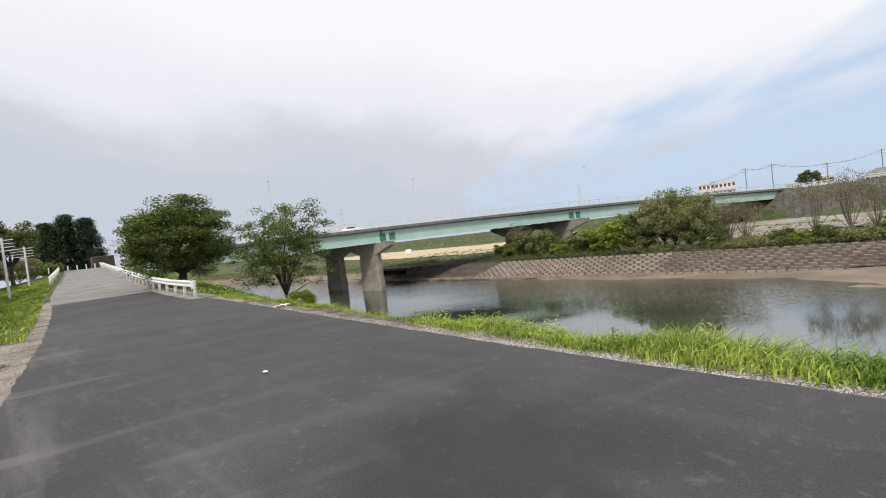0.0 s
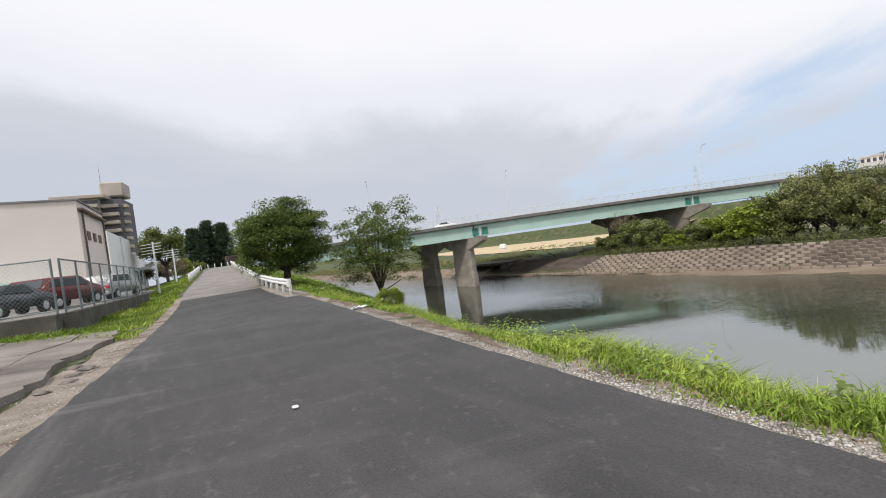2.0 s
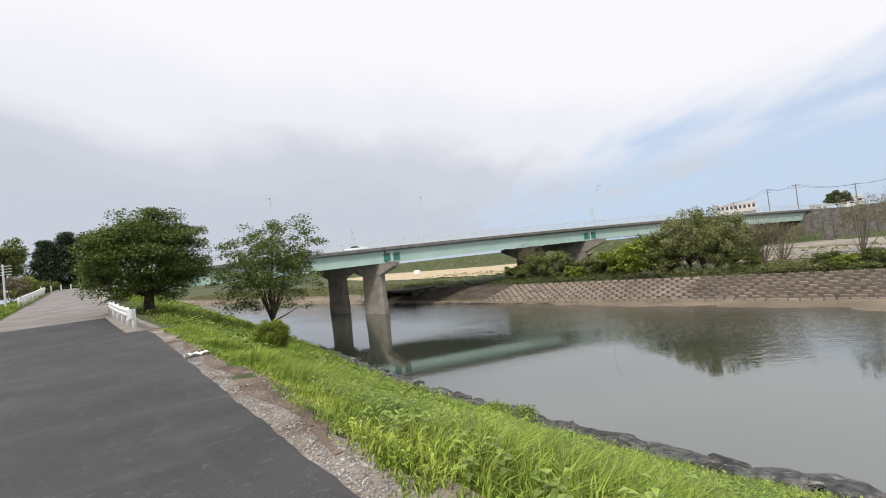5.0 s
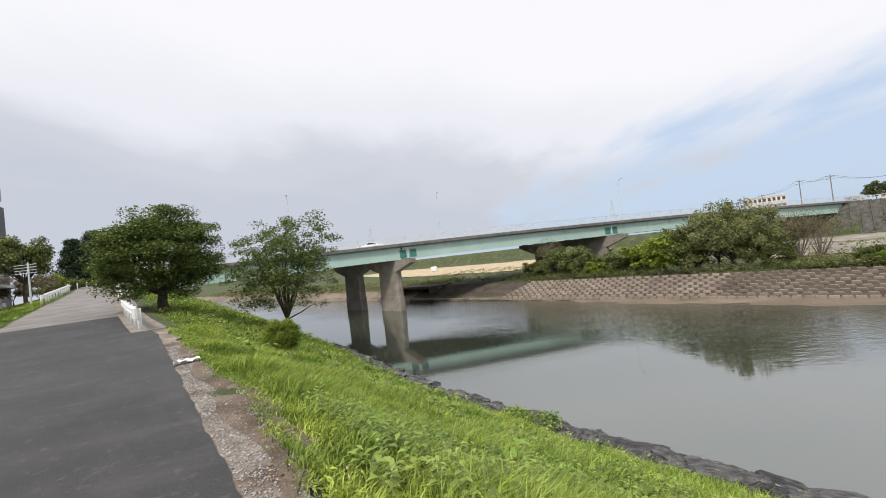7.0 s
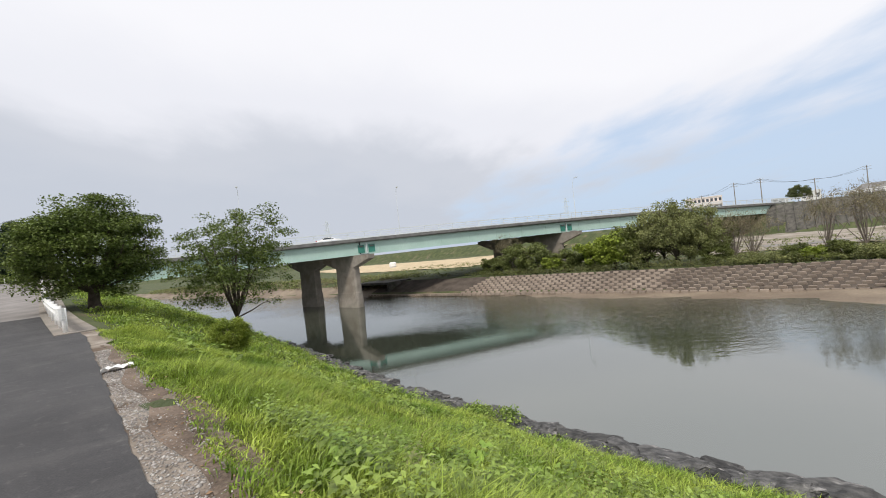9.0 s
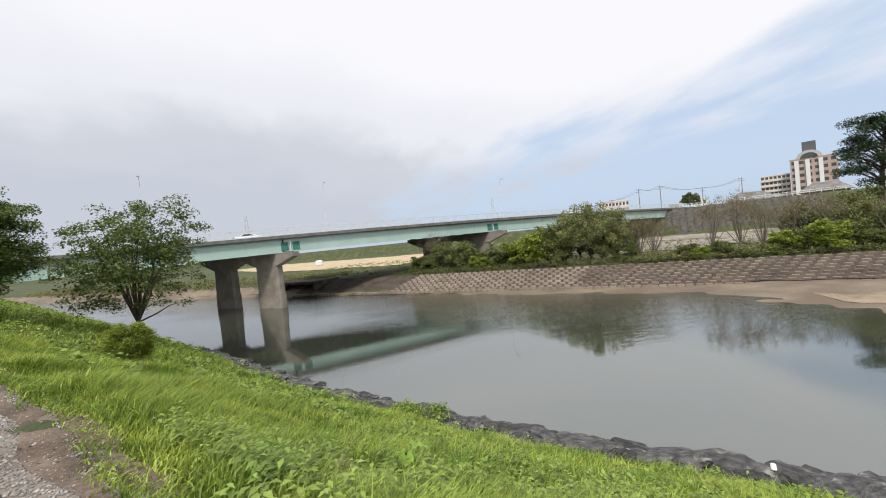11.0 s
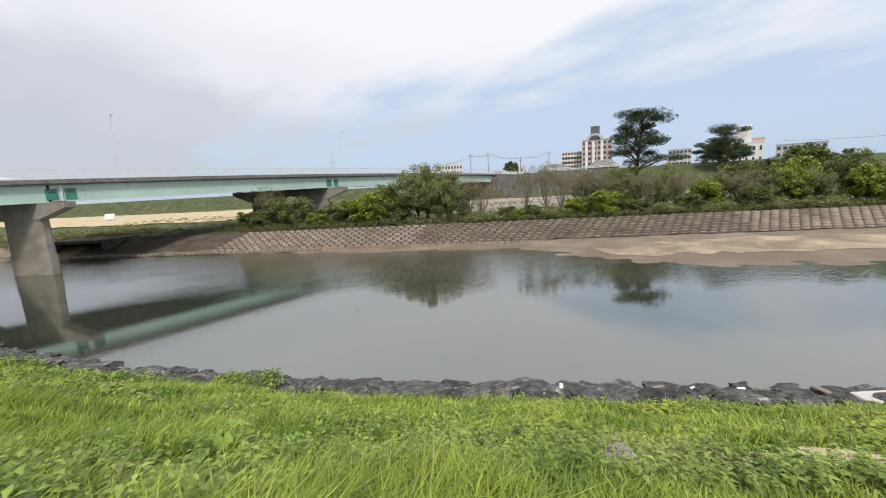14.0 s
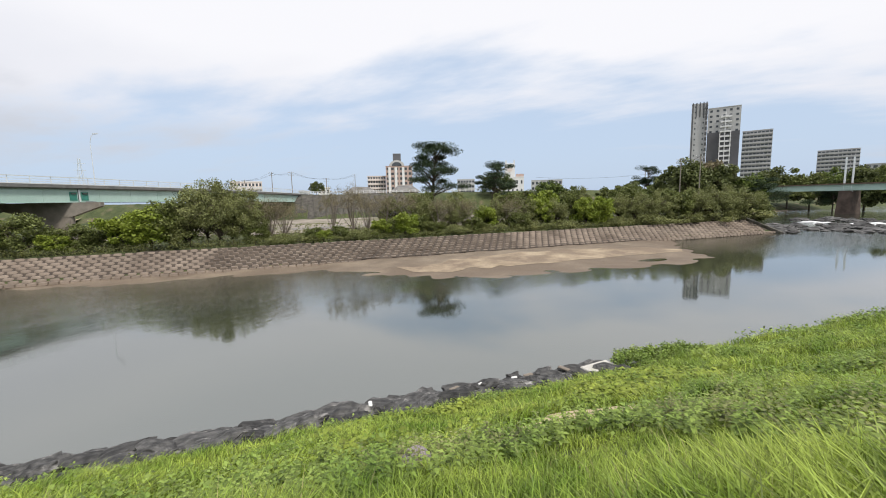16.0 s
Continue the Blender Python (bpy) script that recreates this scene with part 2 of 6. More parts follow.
M_CREAM = mat("cream_render", (0.68, 0.61, 0.57), (0.74, 0.67, 0.63), scale=0.2, rough=0.85, bump=0.05)
M_BROWN_WALL = mat("brown_tile_wall", (0.40, 0.35, 0.31), (0.47, 0.41, 0.365), scale=0.3, rough=0.8, bump=0.05)
M_WHITE_WALL = mat("white_render", (0.72, 0.72, 0.72), (0.80, 0.80, 0.80), scale=0.15, rough=0.8, bump=0.03)
M_GREY_WALL = mat("grey_wall", (0.44, 0.44, 0.44), (0.52, 0.52, 0.52), scale=0.1, rough=0.8, bump=0.03)
M_DARK_WALL = mat("charcoal_wall", (0.09, 0.09, 0.10), (0.12, 0.12, 0.13), scale=0.1, rough=0.7, bump=0.03)
M_PINK_WALL = mat("pink_brick_wall", (0.42, 0.31, 0.27), (0.50, 0.38, 0.33), scale=0.2, rough=0.85, bump=0.05)
M_GLASS = mat("window_glass", (0.05, 0.06, 0.07), (0.09, 0.10, 0.11), scale=0.5, rough=0.12, bump=0)
M_ROOF = mat("grey_roof", (0.16, 0.155, 0.15), (0.24, 0.235, 0.23), scale=1, rough=0.9, bump=0.3)
M_BLACK = mat("black_rubber", (0.02, 0.02, 0.02), (0.03, 0.03, 0.03), rough=0.9, bump=0)
M_CAR_DARK = mat("dark_car_paint", (0.02, 0.02, 0.025), (0.03, 0.03, 0.035), rough=0.2, bump=0)
M_CAR_RED = mat("dark_red_car_paint", (0.12, 0.02, 0.02), (0.16, 0.025, 0.025), rough=0.25, bump=0)
M_CAR_SILVER = mat("silver_car_paint", (0.50, 0.51, 0.52), (0.56, 0.57, 0.58), rough=0.3, bump=0, metal=0.3)
M_CAR_WHITE = mat("white_car_paint", (0.78, 0.78, 0.78), (0.82, 0.82, 0.82), rough=0.3, bump=0)
M_RED = mat("red_lens", (0.45, 0.02, 0.02), (0.5, 0.03, 0.03), rough=0.3, bump=0)
M_STEEL = mat("grey_steel", (0.22, 0.24, 0.25), (0.30, 0.32, 0.33), scale=3, rough=0.5, bump=0.05, metal=0.5)
M_FENCE = mat("fence_wire_blue_grey", (0.13, 0.16, 0.17), (0.19, 0.22, 0.23), scale=3, rough=0.5, bump=0)
M_RUST = mat("rusty_steel", (0.10, 0.075, 0.06), (0.17, 0.12, 0.09), scale=1, rough=0.9, bump=0.2)
M_PIER_DARK = mat("old_brick_pier", (0.055, 0.04, 0.033), (0.10, 0.072, 0.058), scale=0.6, rough=0.9, bump=0.3)
M_WOOD = mat("weathered_wood", (0.20, 0.17, 0.14), (0.30, 0.26, 0.22), scale=2, rough=0.9, bump=0.3)
L_GRASS = leaf_mat("grass_blade", (0.14, 0.235, 0.026), (0.37, 0.45, 0.08), island=0.6, glow=0.3, rough=0.45)
L_STRAW = leaf_mat("dry_blade", (0.34, 0.31, 0.13), (0.46, 0.42, 0.20), island=0.4, glow=0.2)
L_WEED = leaf_mat("weed_leaf", (0.15, 0.235, 0.042), (0.28, 0.36, 0.085), island=0.5)
L_LIME = leaf_mat("lime_leaf", (0.21, 0.33, 0.05), (0.27, 0.39, 0.075), island=0.2)
L_DRY = leaf_mat("dry_leaf", (0.23, 0.145, 0.085), (0.36, 0.25, 0.16), island=0.4, glow=0.1)
L_TREE = leaf_mat("cherry_leaf", (0.082, 0.122, 0.028), (0.165, 0.212, 0.052), island=0.5)
L_SHRUB = leaf_mat("shrub_leaf", (0.115, 0.142, 0.040), (0.195, 0.22, 0.068), island=0.5)
L_BRIGHT = leaf_mat("bright_shrub_leaf", (0.185, 0.25, 0.032), (0.29, 0.345, 0.055), island=0.4)
L_OLIVE = leaf_mat("olive_shrub_leaf", (0.17, 0.19, 0.07), (0.28, 0.295, 0.115), island=0.45)
L_BROWN = leaf_mat("reddish_bud_leaf", (0.19, 0.165, 0.10), (0.27, 0.235, 0.14), island=0.4)
L_PINE = leaf_mat("pine_needle", (0.028, 0.052, 0.024), (0.054, 0.084, 0.037), island=0.5, glow=0.1)
L_WOODS = leaf_mat("wood_leaf", (0.09, 0.112, 0.04), (0.16, 0.185, 0.062), island=0.45)


def make_water():
    m = bpy.data.materials.new("river_water")
    m.use_nodes = True
    nt = m.node_tree
    N, L = nt.nodes.new, nt.links.new
    b = nt.nodes["Principled BSDF"]
    co = N("ShaderNodeTexCoord").outputs["Object"]

    def noise_tex(s, detail, stretch):
        mp = N("ShaderNodeMapping")
        mp.inputs["Rotation"].default_value = (0, 0, radians(42))
        mp.inputs["Scale"].default_value = stretch
        n = N("ShaderNodeTexNoise")
        n.inputs["Scale"].default_value, n.inputs["Detail"].default_value = s, detail
        L(co, mp.inputs[0])
        L(mp.outputs[0], n.inputs["Vector"])
        return n.outputs["Fac"]

    cr = N("ShaderNodeValToRGB")
    cr.color_ramp.elements[0].position, cr.color_ramp.elements[0].color = 0.35, (0.036, 0.043, 0.031, 1)
    cr.color_ramp.elements[1].position, cr.color_ramp.elements[1].color = 0.70, (0.058, 0.060, 0.044, 1)
    L(noise_tex(0.05, 4, (1, 1, 1)), cr.inputs[0])
    L(cr.outputs[0], b.inputs["Base Color"])
    b.inputs["Roughness"].default_value, b.inputs["IOR"].default_value = 0.03, 1.36
    # the stream runs in small ripples towards the far side, the pool by the near bank lies still
    dot = N("ShaderNodeVectorMath")
    dot.operation = "DOT_PRODUCT"
    dot.inputs[1].default_value = (0.667, 0.745, 0)
    L(co, dot.inputs[0])
    wob = N("ShaderNodeMath")
    wob.operation = "MULTIPLY_ADD"
    wob.inputs[1].default_value = 26.0
    L(noise_tex(0.06, 3, (0.5, 1.4, 1)), wob.inputs[0])
    L(dot.outputs["Value"], wob.inputs[2])
    where = N("ShaderNodeMapRange")
    where.interpolation_type = "SMOOTHSTEP"
    where.inputs["From Min"].default_value, where.inputs["From Max"].default_value = 42.0, 58.0
    where.inputs["To Min"].default_value, where.inputs["To Max"].default_value = 0.04, 1.0
    L(wob.outputs[0], where.inputs["Value"])
    mul = N("ShaderNodeMath")
    mul.operation = "MULTIPLY"
    L(noise_tex(1.6, 6, (0.8, 2.4, 1)), mul.inputs[0])
    L(where.outputs[0], mul.inputs[1])
    bp = N("ShaderNodeBump")
    bp.inputs["Strength"].default_value, bp.inputs["Distance"].default_value = 0.8, 0.06
    L(mul.outputs[0], bp.inputs["Height"])
    L(bp.outputs[0], b.inputs["Normal"])
    gl, mx = N("ShaderNodeBsdfGlossy"), N("ShaderNodeMixShader")
    gl.inputs["Color"].default_value, gl.inputs["Roughness"].default_value = (0.90, 0.93, 0.92, 1), 0.045
    L(bp.outputs[0], gl.inputs["Normal"])
    mx.inputs[0].default_value = 0.27
    L(b.outputs[0], mx.inputs[1])
    L(gl.outputs[0], mx.inputs[2])
    L(mx.outputs[0], nt.nodes["Material Output"].inputs["Surface"])
    return m


M_WATER = make_water()

# ---- building helpers ----
U, NV = (0.745, -0.667), (0.667, 0.745)  # along the river, across it
WATER = -6.0


def sd(s, d):
    return s * U[0] + d * NV[0], s * U[1] + d * NV[1]


def to_sd(x, y):
    return x * U[0] + y * U[1], x * NV[0] + y * NV[1]


def polar(az, r, z=0.0):
    a = radians(az + 0.85 * min(max((az - 82.0) / 8.0, 0.0), 1.0))
    return Vector((0.3 + math.sin(a) * r, 6.4 + math.cos(a) * r, z))


def interp(v, pts):
    return np.interp(v, [p[0] for p in pts], [p[1] for p in pts])


ROAD_R = ((-400, 30), (-110, 14.6), (-72, 11.2), (-32, 7.6), (-20, 6.9), (-13.5, 6.1), (-9.5, 5.6), (-4, 4.95), (0, 4.6), (30, 3.5), (300, 0))
ROAD_L = ((-400, 25), (-110, 10.6), (-72, 6.8), (-37, 3.0), (-27, 2.3), (-22, 1.85), (-15.8, 1.3), (-10, 0.66), (-6, 0.22), (0, -0.4), (300, -4))
ROAD_Z = ((-400, 3.2), (-92, 3.2), (-83, 3.05), (-74, 2.65), (-60, 1.85), (-42, 0.85), (-34, 0.42), (-27, 0.12), (-21, 0.0), (300, 0.0))
EDGE = ((-400, 60), (-124, 35), (-70, 28), (-46.5, 25.4), (-31.8, 22.3), (-22.4, 20.0), (-10.8, 18.5), (7, 18.4), (20, 18.8), (60, 18.8), (300, 22))
SANDBAR = ((-400, 60), (-38, 53.6), (-30, 52.6), (-22, 51), (-12, 50.6), (-5, 50.5), (-1, 48.7), (1, 47.4), (4, 44), (7, 41), (13, 38.6), (20, 38), (29, 36.8), (36, 36.4), (41, 39), (44, 44), (48, 50), (54, 54), (76, 54), (90, 73), (115, 96), (160, 111), (300, 113))
LEVEE = ((-400, 175), (-220, 168), (-124, 160), (2, 122), (60, 114), (120, 125), (300, 140))
FAR_TOE, FAR_TOP = 53.6, 58.6
TOE = ((-400, 53.6), (77, 53.6), (90, 72), (115, 95), (160, 110), (300, 112))


def height(s, d, rough=True):
    """The ground's height over the plan, for arrays s, d."""
    s, d = np.asarray(s, float), np.asarray(d, float)
    rr, rl, rz = interp(s, ROAD_R), interp(s, ROAD_L), interp(s, ROAD_Z)
    we = interp(s, EDGE)
    e = np.interp(s, (-34, -22, -12), (1.4, 1.08, 0.95))
    t = np.clip((d - rr - 0.5) / (we - rr - 0.5), 0, 1)
    z = rz + (WATER - 0.25 - rz) * t**e
    left = np.clip(rl - d, 0, None)
    z = np.where(d < rl, rz + np.where(rz > 0.2, -np.minimum(left * 0.22, rz * 0.6), np.minimum(np.clip(left - 0.6, 0, None) * 0.09, 0.35)), z)
    bar = interp(s, SANDBAR)
    bed = np.where(d > bar, WATER + np.minimum((d - bar) * 0.05, 0.42), WATER - np.minimum((bar - d) * 0.10, 1.2))
    # ragged edge, a pool near the tip and a small islet
    bed = bed + 0.07 * np.sin(s * 0.9 + 1.6 * np.sin(d * 0.8)) * np.sin(d * 1.3 + 1.2 * np.sin(s * 0.45)) * (d > bar - 3)
    bed = bed - 0.34 * np.exp(-(((s - 34.0) / 3.4) ** 2) - ((d - 40.2) / 0.9) ** 2) + 0.24 * np.exp(-(((s - 1.7) / 1.3) ** 2) - ((d - 45.2) / 0.5) ** 2)
    bed = np.minimum(bed, WATER - 0.25 - (0 * d) + np.clip((d - we) * 0.5, 0, 9))
    z = np.where(d > we, bed, z)
    toe = interp(s, TOE)
    far = np.clip((d - toe) / (FAR_TOP - FAR_TOE), 0, 1)
    z = np.where(d > toe, -5.75 + 1.9 * far, z)
    lev = interp(s, LEVEE)
    up = np.clip((d - lev) / 9.0, 0, 1)
    z = np.where(d > toe + 5, -3.8 + np.clip((d - 60) * 0.008, 0, 0.5) + up * (5.35 + 1.6 * np.clip((s + 14) / 8, 0, 1)), z)
    if rough:
        x, y = sd(s, d)
        wob = 0.06 * np.sin(x * 1.7 + 2 * np.sin(y * 0.6)) * np.sin(y * 1.3 + 1.2 * np.sin(x * 0.9)) + 0.03 * np.sin(x * 4.1 + y * 2.2) * np.sin(y * 3.7)
        grassy = (d > rr + 0.5) & (d < we)
        z = z + np.where(grassy, wob, np.where((d > we) & (d < toe), wob * 0.35, np.where(d > toe + 5, wob * 1.5, 0)))
    return z


def ground_z(s, d):
    return float(height(np.array([s]), np.array([d]))[0])


def put(s, d, dz=0.0):
    x, y = sd(s, d)
    return Vector((x, y, ground_z(s, d) + dz))


def fast_mesh(name, verts, faces, smooth=False):
    """A mesh from arrays: verts (n, 3) and faces (m, k)."""
    verts, faces = np.asarray(verts, np.float32), np.asarray(faces, np.int32)
    me = bpy.data.meshes.new(name)
    me.vertices.add(len(verts))
    me.vertices.foreach_set("co", verts.ravel())
    m, k = faces.shape
    me.loops.add(m * k)
    me.loops.foreach_set("vertex_index", faces.ravel())
    me.polygons.add(m)
    me.polygons.foreach_set("loop_start", np.arange(0, m * k, k, dtype=np.int32))
    me.polygons.foreach_set("loop_total", np.full(m, k, np.int32))
    if smooth:
        me.polygons.foreach_set("use_smooth", np.ones(m, bool))
    me.update(calc_edges=True)
    return me


def thing(name, at=(0, 0, 0), label="", category="", group="", kind="", rz=0.0):
    ob = new(name)
    ob.empty_display_size = 0.2
    ob.matrix_world = pose(at[0], at[1], at[2], 0, 0, rz)
    return tagged(ob, label, category, group, kind)


def child(name, me, material, parent, label=""):
    ob = new(name, me)
    if material and not me.materials:
        me.materials.append(material)
    ob.parent = parent
    if label:
        ob["label"] = label
    return ob


def part(name, bm, material, parent, label="", smooth=False):
    me = bpy.data.meshes.new(name)
    bmesh.ops.recalc_face_normals(bm, faces=bm.faces)
    if smooth:
        for f in bm.faces:
            f.smooth = True
    bm.to_mesh(me)
    bm.free()
    return child(name, me, material, parent, label)


def single(name, bm, material, label, category, group="", kind="", at=None, rz=0.0, smooth=False):
    ob = part(name, bm, material, None, "", smooth)
    if at is not None:
        ob.matrix_world = pose(at[0], at[1], at[2], 0, 0, rz)
    return tagged(ob, label, category, group, kind)


def box(bm, lo, hi, bevel=0.0, m=None):
    """A box between two corners."""
    size = [b - a for a, b in zip(lo, hi)]
    mid = [(a + b) / 2 for a, b in zip(lo, hi)]
    mm = Matrix.Translation(mid) @ Matrix.Diagonal((*size, 1))
    g = bmesh.ops.create_cube(bm, size=1, matrix=(m @ mm) if m else mm)
    if bevel:
        es = list({e for v in g["verts"] for e in v.link_edges})
        bmesh.ops.bevel(bm, geom=es, offset=bevel, segments=1, affect="EDGES")
    return bm


def nb():
    return bmesh.new()


def cube(lo, hi, bevel=0.0, m=None):
    return box(bmesh.new(), lo, hi, bevel, m)


def tube(bm, pts, radii, seg=8, cap=True):
    """A tapered tube along points."""
    pts = [Vector(p) for p in pts]
    rings = []
    for i, p in enumerate(pts):
        d = (pts[min(i + 1, len(pts) - 1)] - pts[max(i - 1, 0)]).normalized()
        a = d.orthogonal().normalized() if abs(d.z) > 0.95 else d.cross(Vector((0, 0, 1))).normalized()
        b = d.cross(a)
        rings.append([bm.verts.new(p + (a * math.cos(2 * math.pi * k / seg) + b * math.sin(2 * math.pi * k / seg)) * radii[i]) for k in range(seg)])
    for r0, r1 in zip(rings, rings[1:]):
        for k in range(seg):
            bm.faces.new((r0[k], r0[(k + 1) % seg], r1[(k + 1) % seg], r1[k]))
    if cap:
        bm.faces.new(rings[0])
        bm.faces.new(rings[-1])
    return bm


def beam(bm, p, q, w, h):
    """A square bar from p to q, w wide and h high."""
    p, q = Vector(p), Vector(q)
    d = q - p
    m = Matrix.Translation((p + q) / 2) @ d.to_track_quat("X", "Z").to_matrix().to_4x4() @ Matrix.Diagonal((d.length, w, h, 1))
    bmesh.ops.create_cube(bm, size=1, matrix=m)
    return bm


def extrude(bm, outline, depth, m):
    """A flat outline in x, z, drawn out along y."""
    a = [bm.verts.new(m @ Vector((x, -depth / 2, z))) for x, z in outline]
    b = [bm.verts.new(m @ Vector((x, depth / 2, z))) for x, z in outline]
    bm.faces.new(a)
    bm.faces.new(b[::-1])
    for i in range(len(a)):
        j = (i + 1) % len(a)
        bm.faces.new((a[j], a[i], b[i], b[j]))
    return bm


# ---- ground, water, road ----
def steps(*runs):
    out = []
    for a, b, n in runs:
        out += list(np.linspace(a, b, n, endpoint=False))
    return np.array(out + [runs[-1][1]])


def sheet(name, S, D, zoff, material, kind="structure", label="", category="", smooth=True):
    """A sheet over the ground; S (n,), D (n, m) the plan, zoff above the ground."""
    S2 = np.repeat(S[:, None], D.shape[1], 1)
    Z = height(S2, D) + zoff
    X, Y = sd(S2, D)
    n, m = D.shape
    idx = np.arange(n * m).reshape(n, m)
    faces = np.stack([idx[:-1, :-1], idx[1:, :-1], idx[1:, 1:], idx[:-1, 1:]], -1).reshape(-1, 4)
    me = fast_mesh(name, np.stack([X, Y, Z], -1).reshape(-1, 3), faces, smooth)
    me.materials.append(material)
    return tagged(new(name, me), label, category, "", kind)


def ground():
    S = steps((-3000, -400, 6), (-400, -100, 30), (-100, -40, 50), (-40, 48, 160), (48, 100, 40), (100, 400, 20), (400, 3000, 6))
    D = steps((-3000, -200, 8), (-200, -12, 16), (-12, 20, 90), (20, 36, 14), (36, 54, 50), (54, 62, 20), (62, 120, 24), (120, 200, 24), (200, 3000, 10))
    ob = sheet("ground", S, np.repeat(D[None], len(S), 0), 0.0, M_EARTH, label="grassy river banks, flood plain and levee", category="ground")
    me = ob.data
    me.materials.append(M_BED)
    mid = np.empty(len(me.polygons) * 3, np.float32)
    me.polygons.foreach_get("center", mid)
    mid = mid.reshape(-1, 3)
    s, d = to_sd(mid[:, 0], mid[:, 1])
    me.polygons.foreach_set("material_index", ((d > interp(s, EDGE) - 0.4) & (d < interp(s, TOE) + 0.3)).astype(np.int32))
    return ob


ground()
wx = [(-900, 8), (420, 8), (420, 130), (160, 116), (115, 98), (76, 56.5), (-900, 56.5)]
bm = nb()
bm.faces.new([bm.verts.new((*sd(s, d), WATER)) for s, d in wx])
single("water", bm, M_WATER, "calm murky green river water", "river", kind="structure")

S = steps((-31, -20, 40), (-20, 12, 220), (12, 60, 40))
rr, rl = interp(S, ROAD_R), interp(S, ROAD_L)
jag = 0.014 * np.sin(S * 3.1) + 0.012 * np.sin(S * 8.3 + 1) + 0.008 * np.sin(S * 17.9)
tt = np.linspace(0, 1, 9)
sheet("road", S, (rl + jag)[:, None] + (rr + jag * 0.7 - rl - jag)[:, None] * tt, 0.035, M_ASPHALT, label="fresh dark asphalt riverside road", category="road")
S = steps((-300, -110, 10), (-110, -31, 60))
rr, rl = interp(S, ROAD_R), interp(S, ROAD_L)
sheet("road_old", S, (rl - 0.05)[:, None] + (rr - rl - 0.35)[:, None] * tt, 0.03, M_ASPHALT_OLD, label="worn pale asphalt road ramping up the levee", category="road")
# gravel verges
S = steps((-34, -18, 20), (-18, 6, 90), (6, 60, 40))
rr, rl = interp(S, ROAD_R), interp(S, ROAD_L)
w = np.interp(S, (-34, -20, -10, -6, -2, 10), (0.3, 0.4, 0.65, 0.45, 0.3, 0.3)) + 0.12 * np.sin(S * 2.3) + 0.07 * np.sin(S * 5.9)
sheet("verge", S, (rr - 0.1)[:, None] + (w + 0.1)[:, None] * np.linspace(0, 1, 6), 0.018, M_GRAVEL, label="gravel and bare soil verge beside the road", category="verge")
T = steps((-17, -6.2, 60))
a = interp(T, ROAD_R) + 0.24 + 0.07 * np.sin(T * 2.3)
b = np.maximum(interp(T, ROAD_R) + np.interp(T, (-17, -13, -8, -6.2), (0.35, 1.0, 0.9, 0.3)) + 0.15 * np.sin(T * 3.1), a + 0.02)
sheet("bare_soil", T, a[:, None] + (b - a)[:, None] * np.linspace(0, 1, 6), 0.028, M_SOIL, label="bare brown soil between gravel and grass", category="soil")
sheet("verge_2", S, (rl + 0.1)[:, None] - (0.95 + 0.1 * np.sin(S * 1.9))[:, None] * np.linspace(0, 1, 6), 0.02, M_GRAVEL, label="gravel strip between road and broken paving", category="verge")


# ---- road bridge ----
AX, BX = Vector((0.941, 0.338, 0)), Vector((-0.338, 0.941, 0))
B0 = Vector((-10.3, 67.9, 0))
K0, K1 = -34.0, 110.0


def deck_z(k):
    return 4.4 + 0.012 * k - 0.00015 * k * k


def on_bridge(k, off, dz=0.0):
    p = B0 + AX * k + BX * off
    return Vector((p.x, p.y, deck_z(k) + dz))


def strip(ks, section):
    """A bar along the bridge with a section of (off, dz) corners."""
    bm = nb()
    rows = [[bm.verts.new(on_bridge(k, o, z)) for o, z in section] for k in ks]
    n = len(section)
    for a, b in zip(rows, rows[1:]):
        for i in range(n):
            bm.faces.new((a[i], a[(i + 1) % n], b[(i + 1) % n], b[i]))
    bm.faces.new(rows[0])
    bm.faces.new(rows[-1])
    return bm


def rect(o0, o1, z0, z1):
    return ((o0, z0), (o1, z0), (o1, z1), (o0, z1))


